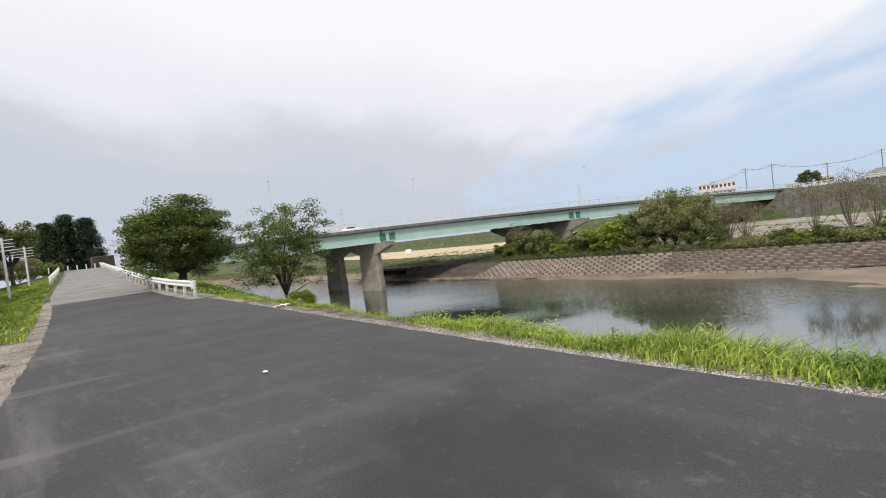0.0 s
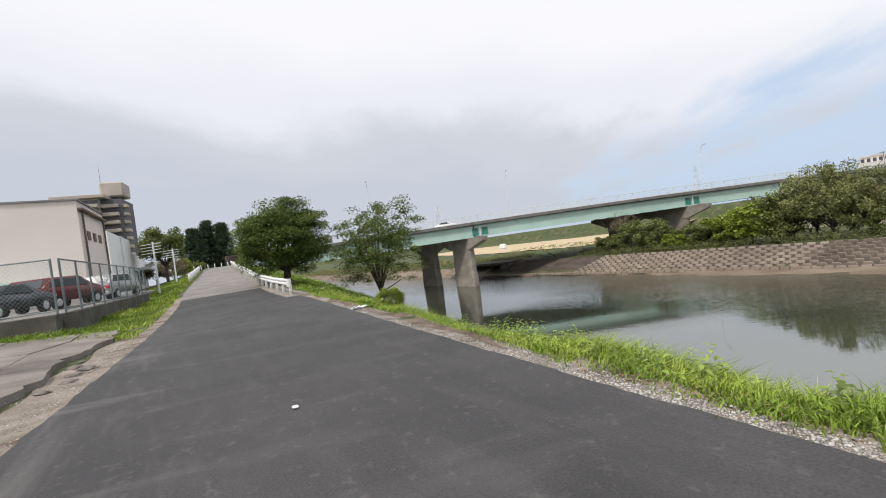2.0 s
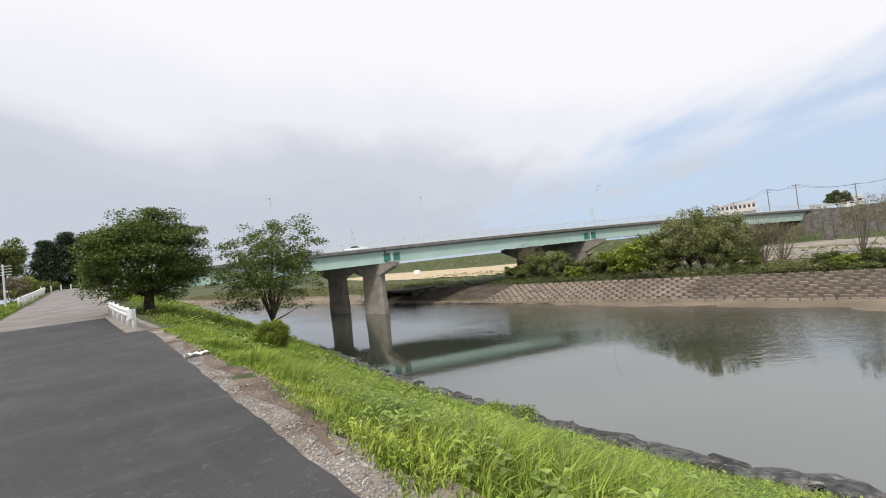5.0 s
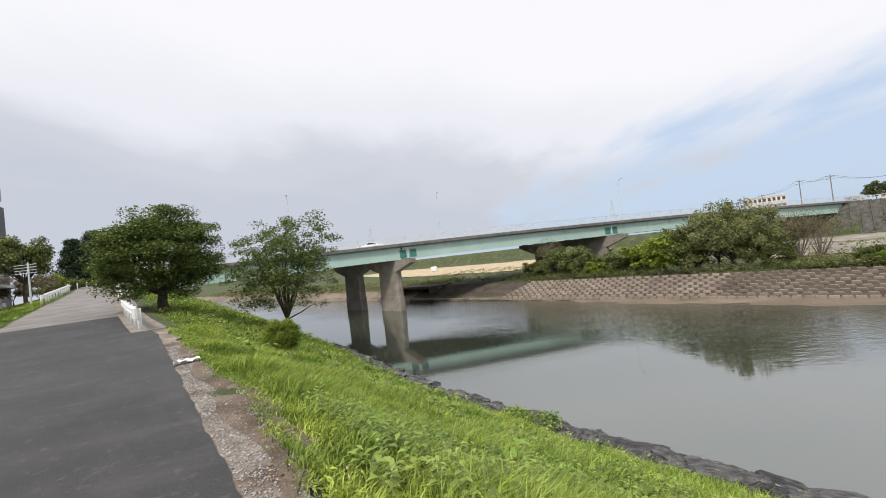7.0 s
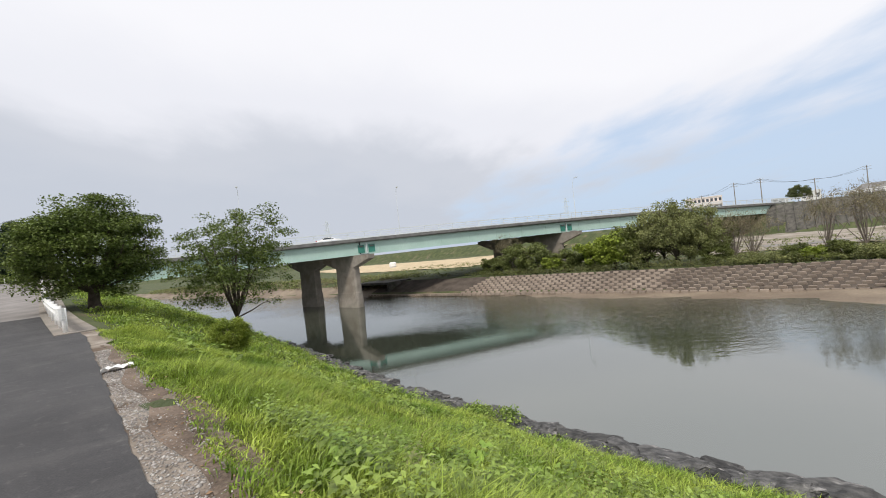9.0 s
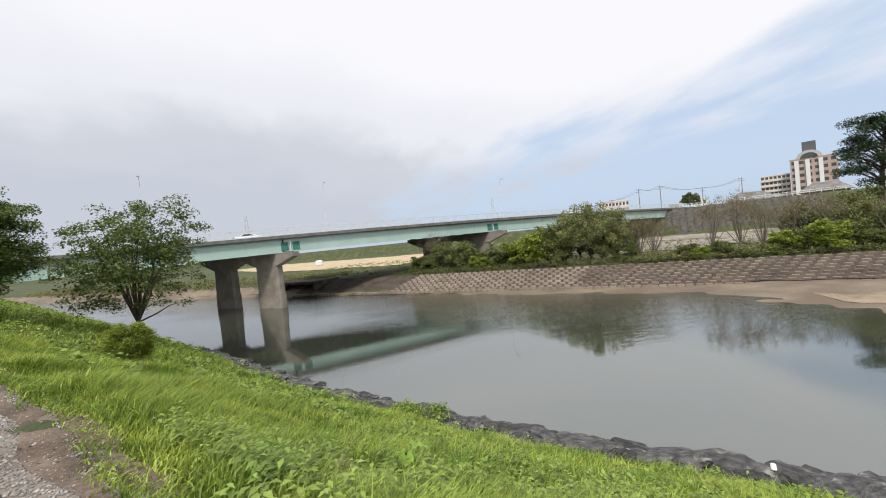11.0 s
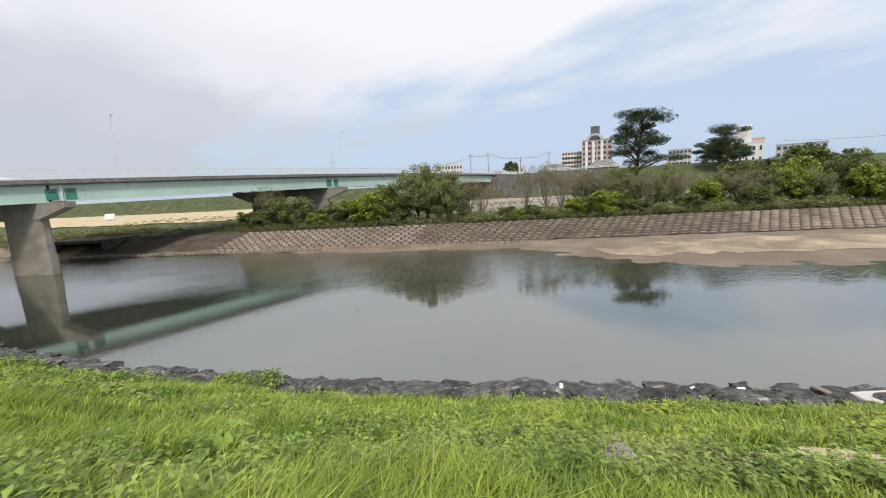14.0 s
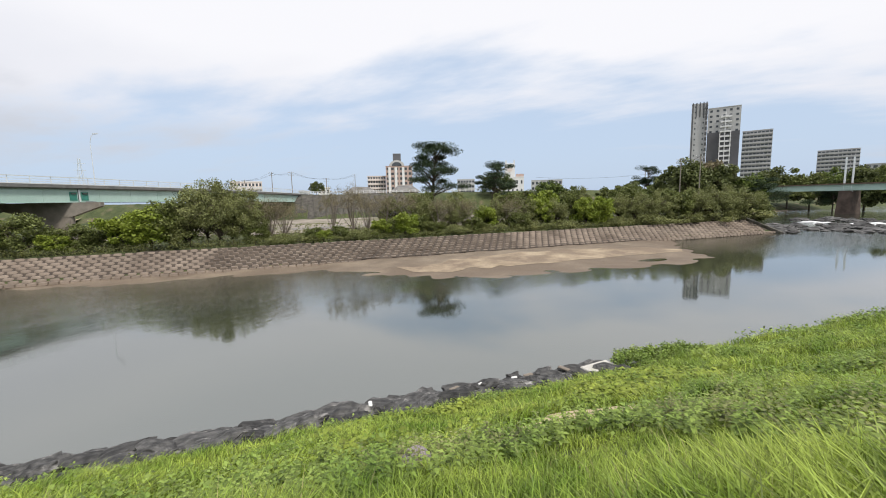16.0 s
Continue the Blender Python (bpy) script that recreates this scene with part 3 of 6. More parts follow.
def road_bridge():
    br = thing("road_bridge", (0, 0, 0), "long pale green steel girder road bridge over the river", "bridge")
    ks = list(np.linspace(K0, K1, 41))
    part("deck_slab", strip(ks, rect(-0.35, 17.6, -0.42, -0.12)), M_FASCIA, br, "grey concrete deck slab")
    part("deck_edge", strip(ks, ((-0.62, -0.42), (-0.3, -0.60), (-0.3, 0.0), (-0.62, 0.0))), M_FASCIA, br)
    part("deck_edge", strip(ks, rect(17.5, 17.9, -0.5, 0.0)), M_FASCIA, br)
    part("road_surface", strip(ks, rect(0.3, 17.2, -0.118, -0.06)), M_ASPHALT_OLD, br)
    joints = [-34, 0, 38.8, 78, 110]
    for a, b in zip(joints, joints[1:]):
        seg = list(np.linspace(a + 0.12, b - 0.12, 12))
        part("girder", strip(seg, rect(0.0, 0.06, -2.42, -0.5)), M_GREEN_STEEL, br)
        fl = part("flange", strip(seg, rect(-0.14, 0.24, -2.47, -2.42)), M_GREEN_STEEL, br)
        # upright stiffeners, barely proud of the web
        for k in np.arange(a + 3, b - 2, 5.2):
            part("stiffener", beam(nb(), on_bridge(k, -0.02, -2.42), on_bridge(k, -0.02, -0.5), 0.05, 0.05), M_GREEN_STEEL, br)
    # inner girders and cross frames, colour darkened to stand for the deck's shade
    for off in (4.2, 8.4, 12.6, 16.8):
        part("girder", strip(ks, rect(off, off + 0.12, -2.3, -0.43)), M_UNDER, br, "inner girder in green paint darkened for shade")
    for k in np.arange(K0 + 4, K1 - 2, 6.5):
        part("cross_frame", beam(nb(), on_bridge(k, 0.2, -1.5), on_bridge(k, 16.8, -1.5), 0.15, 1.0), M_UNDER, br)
    # railing
    for off, step in ((-0.42, 2.45), (17.7, 4.9)):
        post = nb()
        beam(post, (0, 0, 0), (0, -0.0, 0.80), 0.06, 0.09)
        beam(post, (0, 0, 0.78), (0, -0.08, 1.0), 0.05, 0.07)
        first = part("railing_post", post, M_RAIL_GREY, br)
        first.matrix_world = Matrix.Translation(on_bridge(K0 + 0.5, off))
        for k in np.arange(K0 + 0.5 + step, K1, step):
            ob = child("railing_post", first.data, None, br)
            ob.matrix_world = Matrix.Translation(on_bridge(k, off))
        part("rail", strip(ks, rect(off - 0.11, off - 0.01, 0.94, 1.06)), M_RAIL_GREY, br, "top rail of the parapet")
        for z in (0.30, 0.62):
            part("rail", strip(ks, rect(off - 0.04, off + 0.02, z, z + 0.06)), M_RAIL_GREY, br)
        part("kerb", strip(ks, rect(off - 0.12, off + 0.2, 0.0, 0.14)), M_RAIL_GREY, br, "pale kerb under the railing")
    # expansion joints with dark green gusset plates
    for k in (1.0, 38.8):
        bm = nb()
        beam(bm, on_bridge(k, -0.1, -2.4), on_bridge(k, -0.1, -0.62), 0.08, 0.16)
        part("joint_post", bm, M_RAIL_GREY, br, "pale vertical drain pipe at the joint")
        for side in (-1, 1):
            bm = nb()
            c = k + side * 0.8
            beam(bm, on_bridge(c - 0.5, -0.05, -1.6), on_bridge(c + 0.5, -0.05, -1.6), 0.06, 1.2)
            g = part("gusset_plate", bm, M_GREEN_DARK, br, "dark green gusset plate")
            # dark bar in the shaded paint, stands in for the recess's dark top
            bm = nb()
            beam(bm, on_bridge(c - 0.35, -0.14, -1.2), on_bridge(c + 0.3, -0.14, -1.2), 0.14, 0.22)
            bracket = part("bracket", bm, M_UNDER, g)
    return br


road_bridge()


def bridge_pier(k, foot):
    """Two wall-like columns in line with the stream, under one flared cap."""
    p = on_bridge(k, 0) + Vector((-2.55, 1.8, 0))
    pier = thing("bridge_pier", (p.x, p.y, 0), "weathered concrete bridge pier with two columns and flared cap", "bridge pier", "piers of the road bridge", rz=math.degrees(math.atan2(-U[1], -U[0])))
    top = deck_z(k) - 2.47
    cap = ((-5.9, top - 0.62), (-5.9, top), (16.6, top), (16.6, top - 0.6), (13.1, 0.15), (8.3, 0.15), (5.35, 1.15), (2.4, 0.15), (-2.4, 0.15))
    bm = nb()
    extrude(bm, cap, 1.3, Matrix())
    part("cap", bm, M_CONCRETE, pier)
    for x in (0.0, 10.7):
        bm = nb()
        a = [(math.copysign(min(abs(c), 1), c), s) for c, s in ((-1, -0.55), (-0.93, -1), (0.93, -1), (1, -0.55), (1, 0.55), (0.93, 1), (-0.93, 1), (-1, 0.55))]
        rings = []
        for z, sx, sy in ((foot, 2.55, 0.66), (-3.75, 2.5, 0.64), (-3.72, 2.42, 0.60), (0.16, 2.34, 0.58)):
            rings.append([bm.verts.new((x + px * sx, py * sy, z)) for px, py in a])
        for r0, r1 in zip(rings, rings[1:]):
            for i in range(8):
                bm.faces.new((r0[i], r0[(i + 1) % 8], r1[(i + 1) % 8], r1[i]))
        bm.faces.new(rings[0])
        bm.faces.new(rings[-1])
        part("column", bm, M_CONCRETE, pier)
    for x in (-4.6, -1.2, 2.2, 5.6, 9.5, 12.5, 15.5):
        bm = cube((x - 0.45, -0.5, top + 0.002), (x + 0.45, 0.5, top + 0.12), 0.03)
        part("bearing", bm, M_STEEL, pier)
    return pier


bridge_pier(0, -7.6)
bridge_pier(38.8, -3.9)
bridge_pier(78, -3.6)


def street_lamp(p, top, arm_dir, arm=0.8, label="tall slim grey street lamp on the bridge"):
    ob = thing("street_lamp", p, label, "street lamp", "lamps along the bridge")
    h = top - p[2]
    part("pole", tube(nb(), [(0, 0, 0), (0, 0, h * 0.5), (0, 0, h)], [0.085, 0.06, 0.04], 8), M_RAIL_GREY, ob)
    a = Vector((arm_dir[0], arm_dir[1], 0)).normalized()
    arm_o = part("arm", tube(nb(), [(0, 0, h - 0.02), tuple(a * arm * 0.4 + Vector((0, 0, h + 0.9))), tuple(a * arm + Vector((0, 0, h + 1.25)))], [0.045, 0.035, 0.03], 6), M_RAIL_GREY, ob)
    e = a * (arm + 0.35) + Vector((0, 0, h + 1.3))
    bm = nb()
    beam(bm, e - a * 0.42, e + a * 0.42, 0.28, 0.14)
    part("lamp_head", bm, M_RAIL_GREY, arm_o)
    return ob


for k, off, tall in ((46.5, 6.0, 7.4), (-16.5, 8.6, 9.0), (11.5, 21.0, 9.0)):
    p = on_bridge(k, min(off, 17.2), -0.06)
    street_lamp(p, p.z + tall, -BX)


# ---- the far revetment ----
def revetment():
    S = steps((-64, 78, 100))
    D = np.repeat(np.linspace(FAR_TOE - 0.1, FAR_TOP + 0.1, 5)[None], len(S), 0)
    rv = sheet("revetment", S, D, 0.05, M_REVET, label="sloping concrete block revetment on the far bank", category="revetment")
    along, rows = 1.05, 8
    slope = math.atan2(1.9, FAR_TOP - FAR_TOE)
    step = (FAR_TOP - FAR_TOE) / rows
    rise = 1.9 / rows
    bm = nb()
    lo, hi = (-0.36, -0.20, 0.0), (0.36, 0.20, 0.3)
    vs = [bm.verts.new(v) for v in ((lo[0], lo[1], 0), (hi[0], lo[1], 0), (hi[0], hi[1], 0), (lo[0], hi[1], 0), (lo[0] + 0.08, lo[1] + 0.03, 0.26), (hi[0] - 0.08, lo[1] + 0.03, 0.26), (hi[0] - 0.08, hi[1] - 0.05, 0.16), (lo[0] + 0.08, hi[1] - 0.05, 0.16))]
    for f in ((0, 1, 5, 4), (1, 2, 6, 5), (2, 3, 7, 6), (3, 0, 4, 7), (4, 5, 6, 7)):
        bm.faces.new([vs[i] for i in f])
    bm.normal_update()
    me = bpy.data.meshes.new("block")
    bm.to_mesh(me)
    base_v = np.array([v.co[:] for v in bm.verts])
    base_f = np.array([[v.index for v in f.verts] for f in bm.faces])
    bm.free()
    turn = Matrix.Rotation(math.atan2(U[1], U[0]), 4, "Z") @ Matrix.Rotation(slope, 4, "X")
    rng = np.random.default_rng(3)
    verts, faces, n = [], [], 0
    for r in range(rows):
        for i in range(int((75 + 42) / along)):
            s = -42 + (i + 0.36 * r) * along
            d = FAR_TOE + (r + 0.5) * step
            z = -5.75 + (r + 0.5) * rise + 0.05
            m = Matrix.Translation((*sd(s, d), z + rng.uniform(-0.025, 0.025))) @ turn @ Matrix.Rotation(rng.uniform(-0.04, 0.04), 4, "Z")
            if -14 < s < 24.5:
                ob = child("block", me, M_BLOCK, rv)
                ob.matrix_world = m
            else:
                mm = np.array(m)
                verts.append(base_v @ mm[:3, :3].T + mm[:3, 3])
                faces.append(base_f + n)
                n += len(base_v)
    rest = child("blocks", fast_mesh("blocks", np.concatenate(verts), np.concatenate(faces)), M_BLOCK, rv)
    rest["kind"] = "stuff"
    # the row of kerb stones at the toe
    bm = nb()
    for i in range(170):
        s = -64 + i * 0.83
        beam(bm, (*sd(s, FAR_TOE - 0.15), -5.78), (*sd(s + 0.68, FAR_TOE - 0.15), -5.78), 0.35, 0.28)
    toe = part("toe_stones", bm, M_BLOCK, rv)
    toe["kind"] = "stuff"


revetment()


def culvert():
    ob = thing("culvert", (*sd(-64, 55.2), -6.0), "dark box culvert mouth under the far bank", "culvert", rz=math.degrees(math.atan2(U[1], U[0])))
    part("roof", cube((-4.5, -0.6, 2.0), (4.5, 5.5, 2.45), 0.04), M_CONCRETE_DARK, ob)
    for x in (-4.5, 4.1):
        part("side_wall", cube((x, -0.6, -0.8), (x + 0.4, 5.5, 1.996), 0.03), M_CONCRETE_DARK, ob)
    part("back_wall", cube((-4.09, 5.1, -0.8), (4.09, 5.45, 1.996)), M_CONCRETE_DARK, ob)


culvert()


# ---- leaves, grass ----
def unit(v):
    return v / np.maximum(np.linalg.norm(v, axis=-1, keepdims=True), 1e-9)


def leaf_mesh(name, P, size, rng, flat=0.6, elong=1.7, fold=0.12):
    """One folded leaf at each point."""
    n = len(P)
    nor = unit(rng.normal(size=(n, 3)) + np.array([0, 0, flat * 2]))
    a = unit(np.cross(nor, unit(rng.normal(size=(n, 3)))))
    b = np.cross(nor, a)
    L = (size * rng.uniform(0.6, 1.3, n))[:, None]
    W = L / elong
    v = np.stack([P - a * L * 0.5, P + b * W * 0.5 + nor * L * fold, P + a * L * 0.5, P - b * W * 0.5 + nor * L * fold], 1)
    return fast_mesh(name, v.reshape(-1, 3), np.arange(n * 4).reshape(n, 4))


def in_clumps(rng, centres, radius, per, squash=0.75):
    c = np.repeat(np.asarray(centres, float), per, 0)
    r = np.repeat(np.broadcast_to(radius, (len(centres),)), per)
    v = unit(rng.normal(size=c.shape)) * (rng.uniform(0, 1, len(c)) ** 0.45)[:, None]
    v[:, 2] *= squash
    return c + v * r[:, None]


def crown_centres(rng, n, rx, ry, rzz, zc, low=-0.6, hollow=0.55):
    """Clump centres spread over an uneven crown."""
    v = unit(rng.normal(size=(n * 3, 3)))
    v = v[v[:, 2] > low][:n]
    k = rng.uniform(hollow, 1.0, len(v)) * (1 + 0.16 * np.sin(v[:, 0] * 5 + rng.uniform(0, 6)) * np.sin(v[:, 1] * 4 + 1))
    return v * k[:, None] * np.array([rx, ry, rzz]) + np.array([0, 0, zc])


def limbs(bm, rng, base, fork, centres, r0, seg=6, bare=0.0):
    """A trunk up to the fork, and limbs to the clumps."""
    base, fork = Vector(base), Vector(fork)
    mid = (base + fork) / 2 + Vector((rng.uniform(-0.12, 0.12), rng.uniform(-0.12, 0.12), 0))
    tube(bm, [base - Vector((0, 0, 0.15)), base + Vector((0, 0, 0.12)), mid, fork], [r0 * 1.5, r0 * 1.1, r0 * 0.9, r0 * 0.8], 10)
    for c in centres:
        c = Vector(c)
        m1 = fork.lerp(c, 0.4) + Vector((rng.uniform(-0.2, 0.2), rng.uniform(-0.2, 0.2), rng.uniform(0.0, 0.35)))
        m2 = fork.lerp(c, 0.75) + Vector((rng.uniform(-0.2, 0.2), rng.uniform(-0.2, 0.2), rng.uniform(0.0, 0.3)))
        k = rng.uniform(0.28, 0.5)
        tube(bm, [fork, m1, m2, c], [r0 * k, r0 * k * 0.7, r0 * k * 0.4, r0 * 0.06], seg, cap=False)


def tree(name, at, label, category, leafy, rx, rzz, zc, fork_z, trunk_r, n, per, leaf, clump, seed, ry=None, group="", flat=0.5, low=-0.6, elong=1.7, hollow=0.55, bark=None, nl=None, lean=(0, 0), squash=0.75):
    rng = np.random.default_rng(seed)
    ob = thing(name, at, label, category, group)
    cs = crown_centres(rng, n, rx, ry or rx, rzz, zc, low, hollow) + np.array([*lean, 0])
    bm = nb()
    limbs(bm, rng, (0, 0, 0), (lean[0] * 0.4, lean[1] * 0.4, fork_z), cs[: nl or len(cs)], trunk_r)
    part("trunk", bm, bark or M_BARK, ob, "", True)
    P = in_clumps(rng, cs, clump * rng.uniform(0.7, 1.25, len(cs)), per, squash)
    child("crown", leaf_mesh("crown", P, leaf, rng, flat, elong), leafy, ob)
    return ob


tree("tree", (-18.3, 28.8, ground_z(*to_sd(-18.3, 28.8))), "broad dark green cherry tree beside the guardrail", "tree", L_TREE, 3.45, 2.75, 3.35, 1.0, 0.30, 260, 230, 0.145, 0.80, 15, flat=0.8, low=-0.9, nl=34, hollow=0.5, squash=0.5)
tree("tree", (-14.6, 36.6, ground_z(*to_sd(-14.9, 36.6))), "thin airy cherry tree leaning over the river bank", "tree", L_TREE, 4.6, 4.0, 5.5, 0.9, 0.17, 290, 76, 0.18, 0.72, 33, flat=0.8, low=-0.98, hollow=0.35, nl=24, squash=0.5)


def grass_mesh(name, s, d, h, w, rng, lean=0.5, dz=-0.02, tufts=1):
    """Bent blades at the given places of the plan."""
    n = len(s)
    x, y = sd(s, d)
    z = height(s, d) + dz
    P = np.stack([x, y, z], -1)
    a = rng.uniform(0, 2 * np.pi, n)
    side = np.stack([np.cos(a), np.sin(a), 0 * a], -1)
    m = n // tufts + 1
    a2 = np.repeat(rng.uniform(0, 2 * np.pi, m), tufts)[:n] + rng.normal(0, 0.7, n)
    out = np.stack([np.cos(a2), np.sin(a2), 0 * a2], -1) * rng.uniform(0.2, 1.25, n)[:, None] + np.array([0.3, 0.05, 0])
    up = np.array([0, 0, 1.0])
    hh, ww = h[:, None], (w * rng.uniform(0.6, 1.3, n))[:, None]
    p1 = P + up * hh * 0.60 + out * hh * 0.30 * lean
    p2 = P + up * hh * (0.90 - 0.25 * rng.uniform(0, 1, n)[:, None]) + out * hh * 0.95 * lean
    v = np.stack([P - side * ww * 0.5, P + side * ww * 0.5, p1 - side * ww * 0.42, p1 + side * ww * 0.42, p2], 1).reshape(-1, 3)
    i = np.arange(n)[:, None] * 5
    f = np.stack([i + [0, 1, 3], i + [0, 3, 2], i + [2, 3, 4]], 1).reshape(-1, 3)
    return fast_mesh(name, v, f)


def patch(x, y):
    """Slow unevenness of the sward, 0 to 1."""
    return 0.5 + 0.25 * np.sin(x * 1.1 + 1.3 * np.sin(y * 0.7)) + 0.25 * np.sin(y * 1.6 + 1.1 * np.sin(x * 0.9 + 2))


def sward(label, n, s0, s1, lo, hi, h0, h1, w, seed, lean=0.85, leafy=None, bare=0.0, tufts=0):
    rng = np.random.default_rng(seed)
    if tufts:
        m = n // tufts
        s, q = np.repeat(rng.uniform(s0, s1, m), tufts) + rng.normal(0, 0.07, m * tufts), np.repeat(rng.uniform(0, 1, m), tufts)
        extra = rng.normal(0, 0.07, m * tufts)
    else:
        s, q, extra = rng.uniform(s0, s1, n), rng.uniform(0, 1, n), 0
    a, b = lo(s), hi(s)
    d = a + (b - a) * q + extra
    x, y = sd(s, d)
    f = patch(x, y)
    edge = np.clip((d - a) / 0.8, 0.35, 1)
    h = (h0 + (h1 - h0) * f) * rng.uniform(0.55, 1.2, len(s)) * edge
    keep = (f > bare) & (d < b + 0.1) & ~((abs(s - 0.4) < 1.35) & (abs(d - 10.62) < 0.5))
    me = grass_mesh("grass", s[keep], d[keep], h[keep], np.full(keep.sum(), w), rng, lean, tufts=tufts or 1)
    me.materials.append(leafy or L_GRASS)
    return tagged(new("grass", me), label, "grass", "", "stuff")


def road_r(s):
    return interp(s, ROAD_R)


def verge_r(s):
    return interp(s, ROAD_R) + np.interp(s, (-34, -20, -13, -9.5, -7, -4.5, -2, 10), (0.3, 0.42, 0.52, 0.62, 0.47, 0.27, 0.19, 0.17))


def edge_w(s):
    return interp(s, EDGE) - np.interp(s, (-40, -28, -14, -8, 7.5, 9), (0.4, 0.8, 1.1, 1.7, 1.8, 0.2))


sward("fresh long grass on the bank below the road", 170000, -22, 10, verge_r, lambda s: verge_r(s) + 4.2, 0.12, 0.46, 0.0125, 1, tufts=10)
sward("thick grass edge along the gravel verge", 60000, -16, 9, lambda s: verge_r(s) - 0.05, lambda s: verge_r(s) + 1.5, 0.26, 0.56, 0.014, 6, tufts=10, lean=0.75)
sward("fresh long grass on the lower bank", 90000, -16, 14, lambda s: verge_r(s) + 4.0, edge_w, 0.18, 0.46, 0.022, 2, tufts=6)
sward("long grass on the upstream bank", 60000, -75, -13, lambda s: road_r(s) + 0.9, lambda s: edge_w(s) + 0.2, 0.14, 0.42, 0.035, 3)
sward("long grass on the downstream bank", 70000, 10, 50, lambda s: road_r(s) + 0.5, lambda s: edge_w(s) + 0.3, 0.18, 0.5, 0.026, 4)
sward("short grass beside the road", 70000, -70, -17, lambda s: interp(s, ROAD_L) - 6.5, lambda s: interp(s, ROAD_L) - 0.4, 0.10, 0.32, 0.03, 5)


def weeds(n, s0, s1, lo, hi, leaf, seed, per, spread, tall, leafy, label, flat=1.2, elong=1.5):
    rng = np.random.default_rng(seed)
    s, q = rng.uniform(s0, s1, n), rng.uniform(0, 1, n)
    d = lo(s) + (hi(s) - lo(s)) * q
    x, y = sd(s, d)
    keep = (patch(x * 0.7 + 5, y * 0.7) > 0.42) & ~((abs(s - 0.4) < 1.5) & (abs(d - 10.62) < 0.75))
    c = np.stack([x, y, height(s, d) + tall * 0.6], -1)[keep]
    P = in_clumps(rng, c, spread * rng.uniform(0.6, 1.3, len(c)), per, tall / spread * 0.55)
    me = leaf_mesh("weeds", P, leaf, rng, flat, elong)
    me.materials.append(leafy)
    return tagged(new("weeds", me), label, "weeds", "", "stuff")


sward("straw-coloured dry blades among the fresh grass", 2600, -16, 9, lambda s: verge_r(s) + 0.1, lambda s: verge_r(s) + 5.5, 0.16, 0.5, 0.009, 7, leafy=L_STRAW, tufts=5)


def herbs(label, n, s0, s1, lo, hi, size, tall, seed, leafy, cut=0.5, leaves=15):
    """Leafy plants: pointed leaves in tiers round an upright stalk."""
    rng = np.random.default_rng(seed)
    s = rng.uniform(s0, s1, n)
    d = lo(s) + (hi(s) - lo(s)) * rng.uniform(0, 1, n)
    x, y = sd(s, d)
    keep = (patch(x * 0.8 + 3, y * 0.8 + 1) > cut) & ~((abs(s - 0.4) < 1.5) & (abs(d - 10.62) < 0.6))
    s, d, x, y = s[keep], d[keep], x[keep], y[keep]
    n = len(s)
    h = tall * rng.uniform(0.55, 1.25, n)
    base = np.stack([x, y, height(s, d)], -1)
    k = np.arange(leaves)
    up = (0.35 + 0.65 * k / (leaves - 1))[None] * h[:, None]
    ang = k[None] * 2.4 + rng.uniform(0, 6.28, n)[:, None] + rng.normal(0, 0.25, (n, leaves))
    L = size * (1.15 - 0.55 * k / (leaves - 1))[None] * rng.uniform(0.7, 1.25, (n, leaves))
    out = np.stack([np.cos(ang), np.sin(ang), rng.uniform(-0.25, 0.35, (n, leaves))], -1)
    side = np.stack([-np.sin(ang), np.cos(ang), 0 * ang], -1)
    root = base[:, None] + np.stack([rng.normal(0, 0.012, (n, leaves)), rng.normal(0, 0.012, (n, leaves)), up], -1)
    L3 = L[..., None]
    mid = root + out * L3 * 0.5
    lift = np.array([0, 0, 1.0]) * L3 * 0.09
    tip = root + out * L3 - np.array([0, 0, 1.0]) * L3 * 0.16
    v = np.stack([root, mid - side * L3 * 0.26 + lift, mid, mid + side * L3 * 0.26 + lift, tip], 2).reshape(-1, 3)
    i = np.arange(n * leaves)[:, None] * 5
    f = np.stack([i + [0, 2, 1], i + [0, 3, 2], i + [1, 2, 4], i + [2, 3, 4]], 1).reshape(-1, 3)
    me = fast_mesh("weeds", v, f)
    me.materials.append(leafy)
    return tagged(new("weeds", me), label, "weeds", "", "stuff")


herbs("leafy mugwort among the grass of the bank", 2600, -10, 8, lambda s: verge_r(s) + 0.7, lambda s: verge_r(s) + 5.5, 0.105, 0.42, 41, L_WEED, 0.44)
herbs("dull brownish-green weeds among the grass", 1000, -9, 7, lambda s: verge_r(s) + 1.4, lambda s: verge_r(s) + 5.0, 0.095, 0.42, 48, L_OLIVE, 0.66)
herbs("broad-leaved weeds at the edge of the verge", 170, -7, 7, lambda s: verge_r(s) + 0.3, lambda s: verge_r(s) + 1.2, 0.11, 0.34, 49, L_WEED, 0.40, 11)
weeds(800, -18, 16, lambda s: verge_r(s) + 4, edge_w, 0.085, 42, 30, 0.28, 0.36, L_WEED, "leafy weeds low on the bank")
weeds(760, -4, 9, lambda s: 11.2 + 0 * s, lambda s: 15.4 + 0 * s, 0.125, 43, 26, 0.38, 0.26, L_BRIGHT, "carpet of bright creeping leaves on the bank", 2.0, 1.2)
weeds(500, -60, -14, lambda s: verge_r(s) + 1, edge_w, 0.16, 44, 22, 0.4, 0.4, L_WEED, "leafy weeds on the upstream bank")
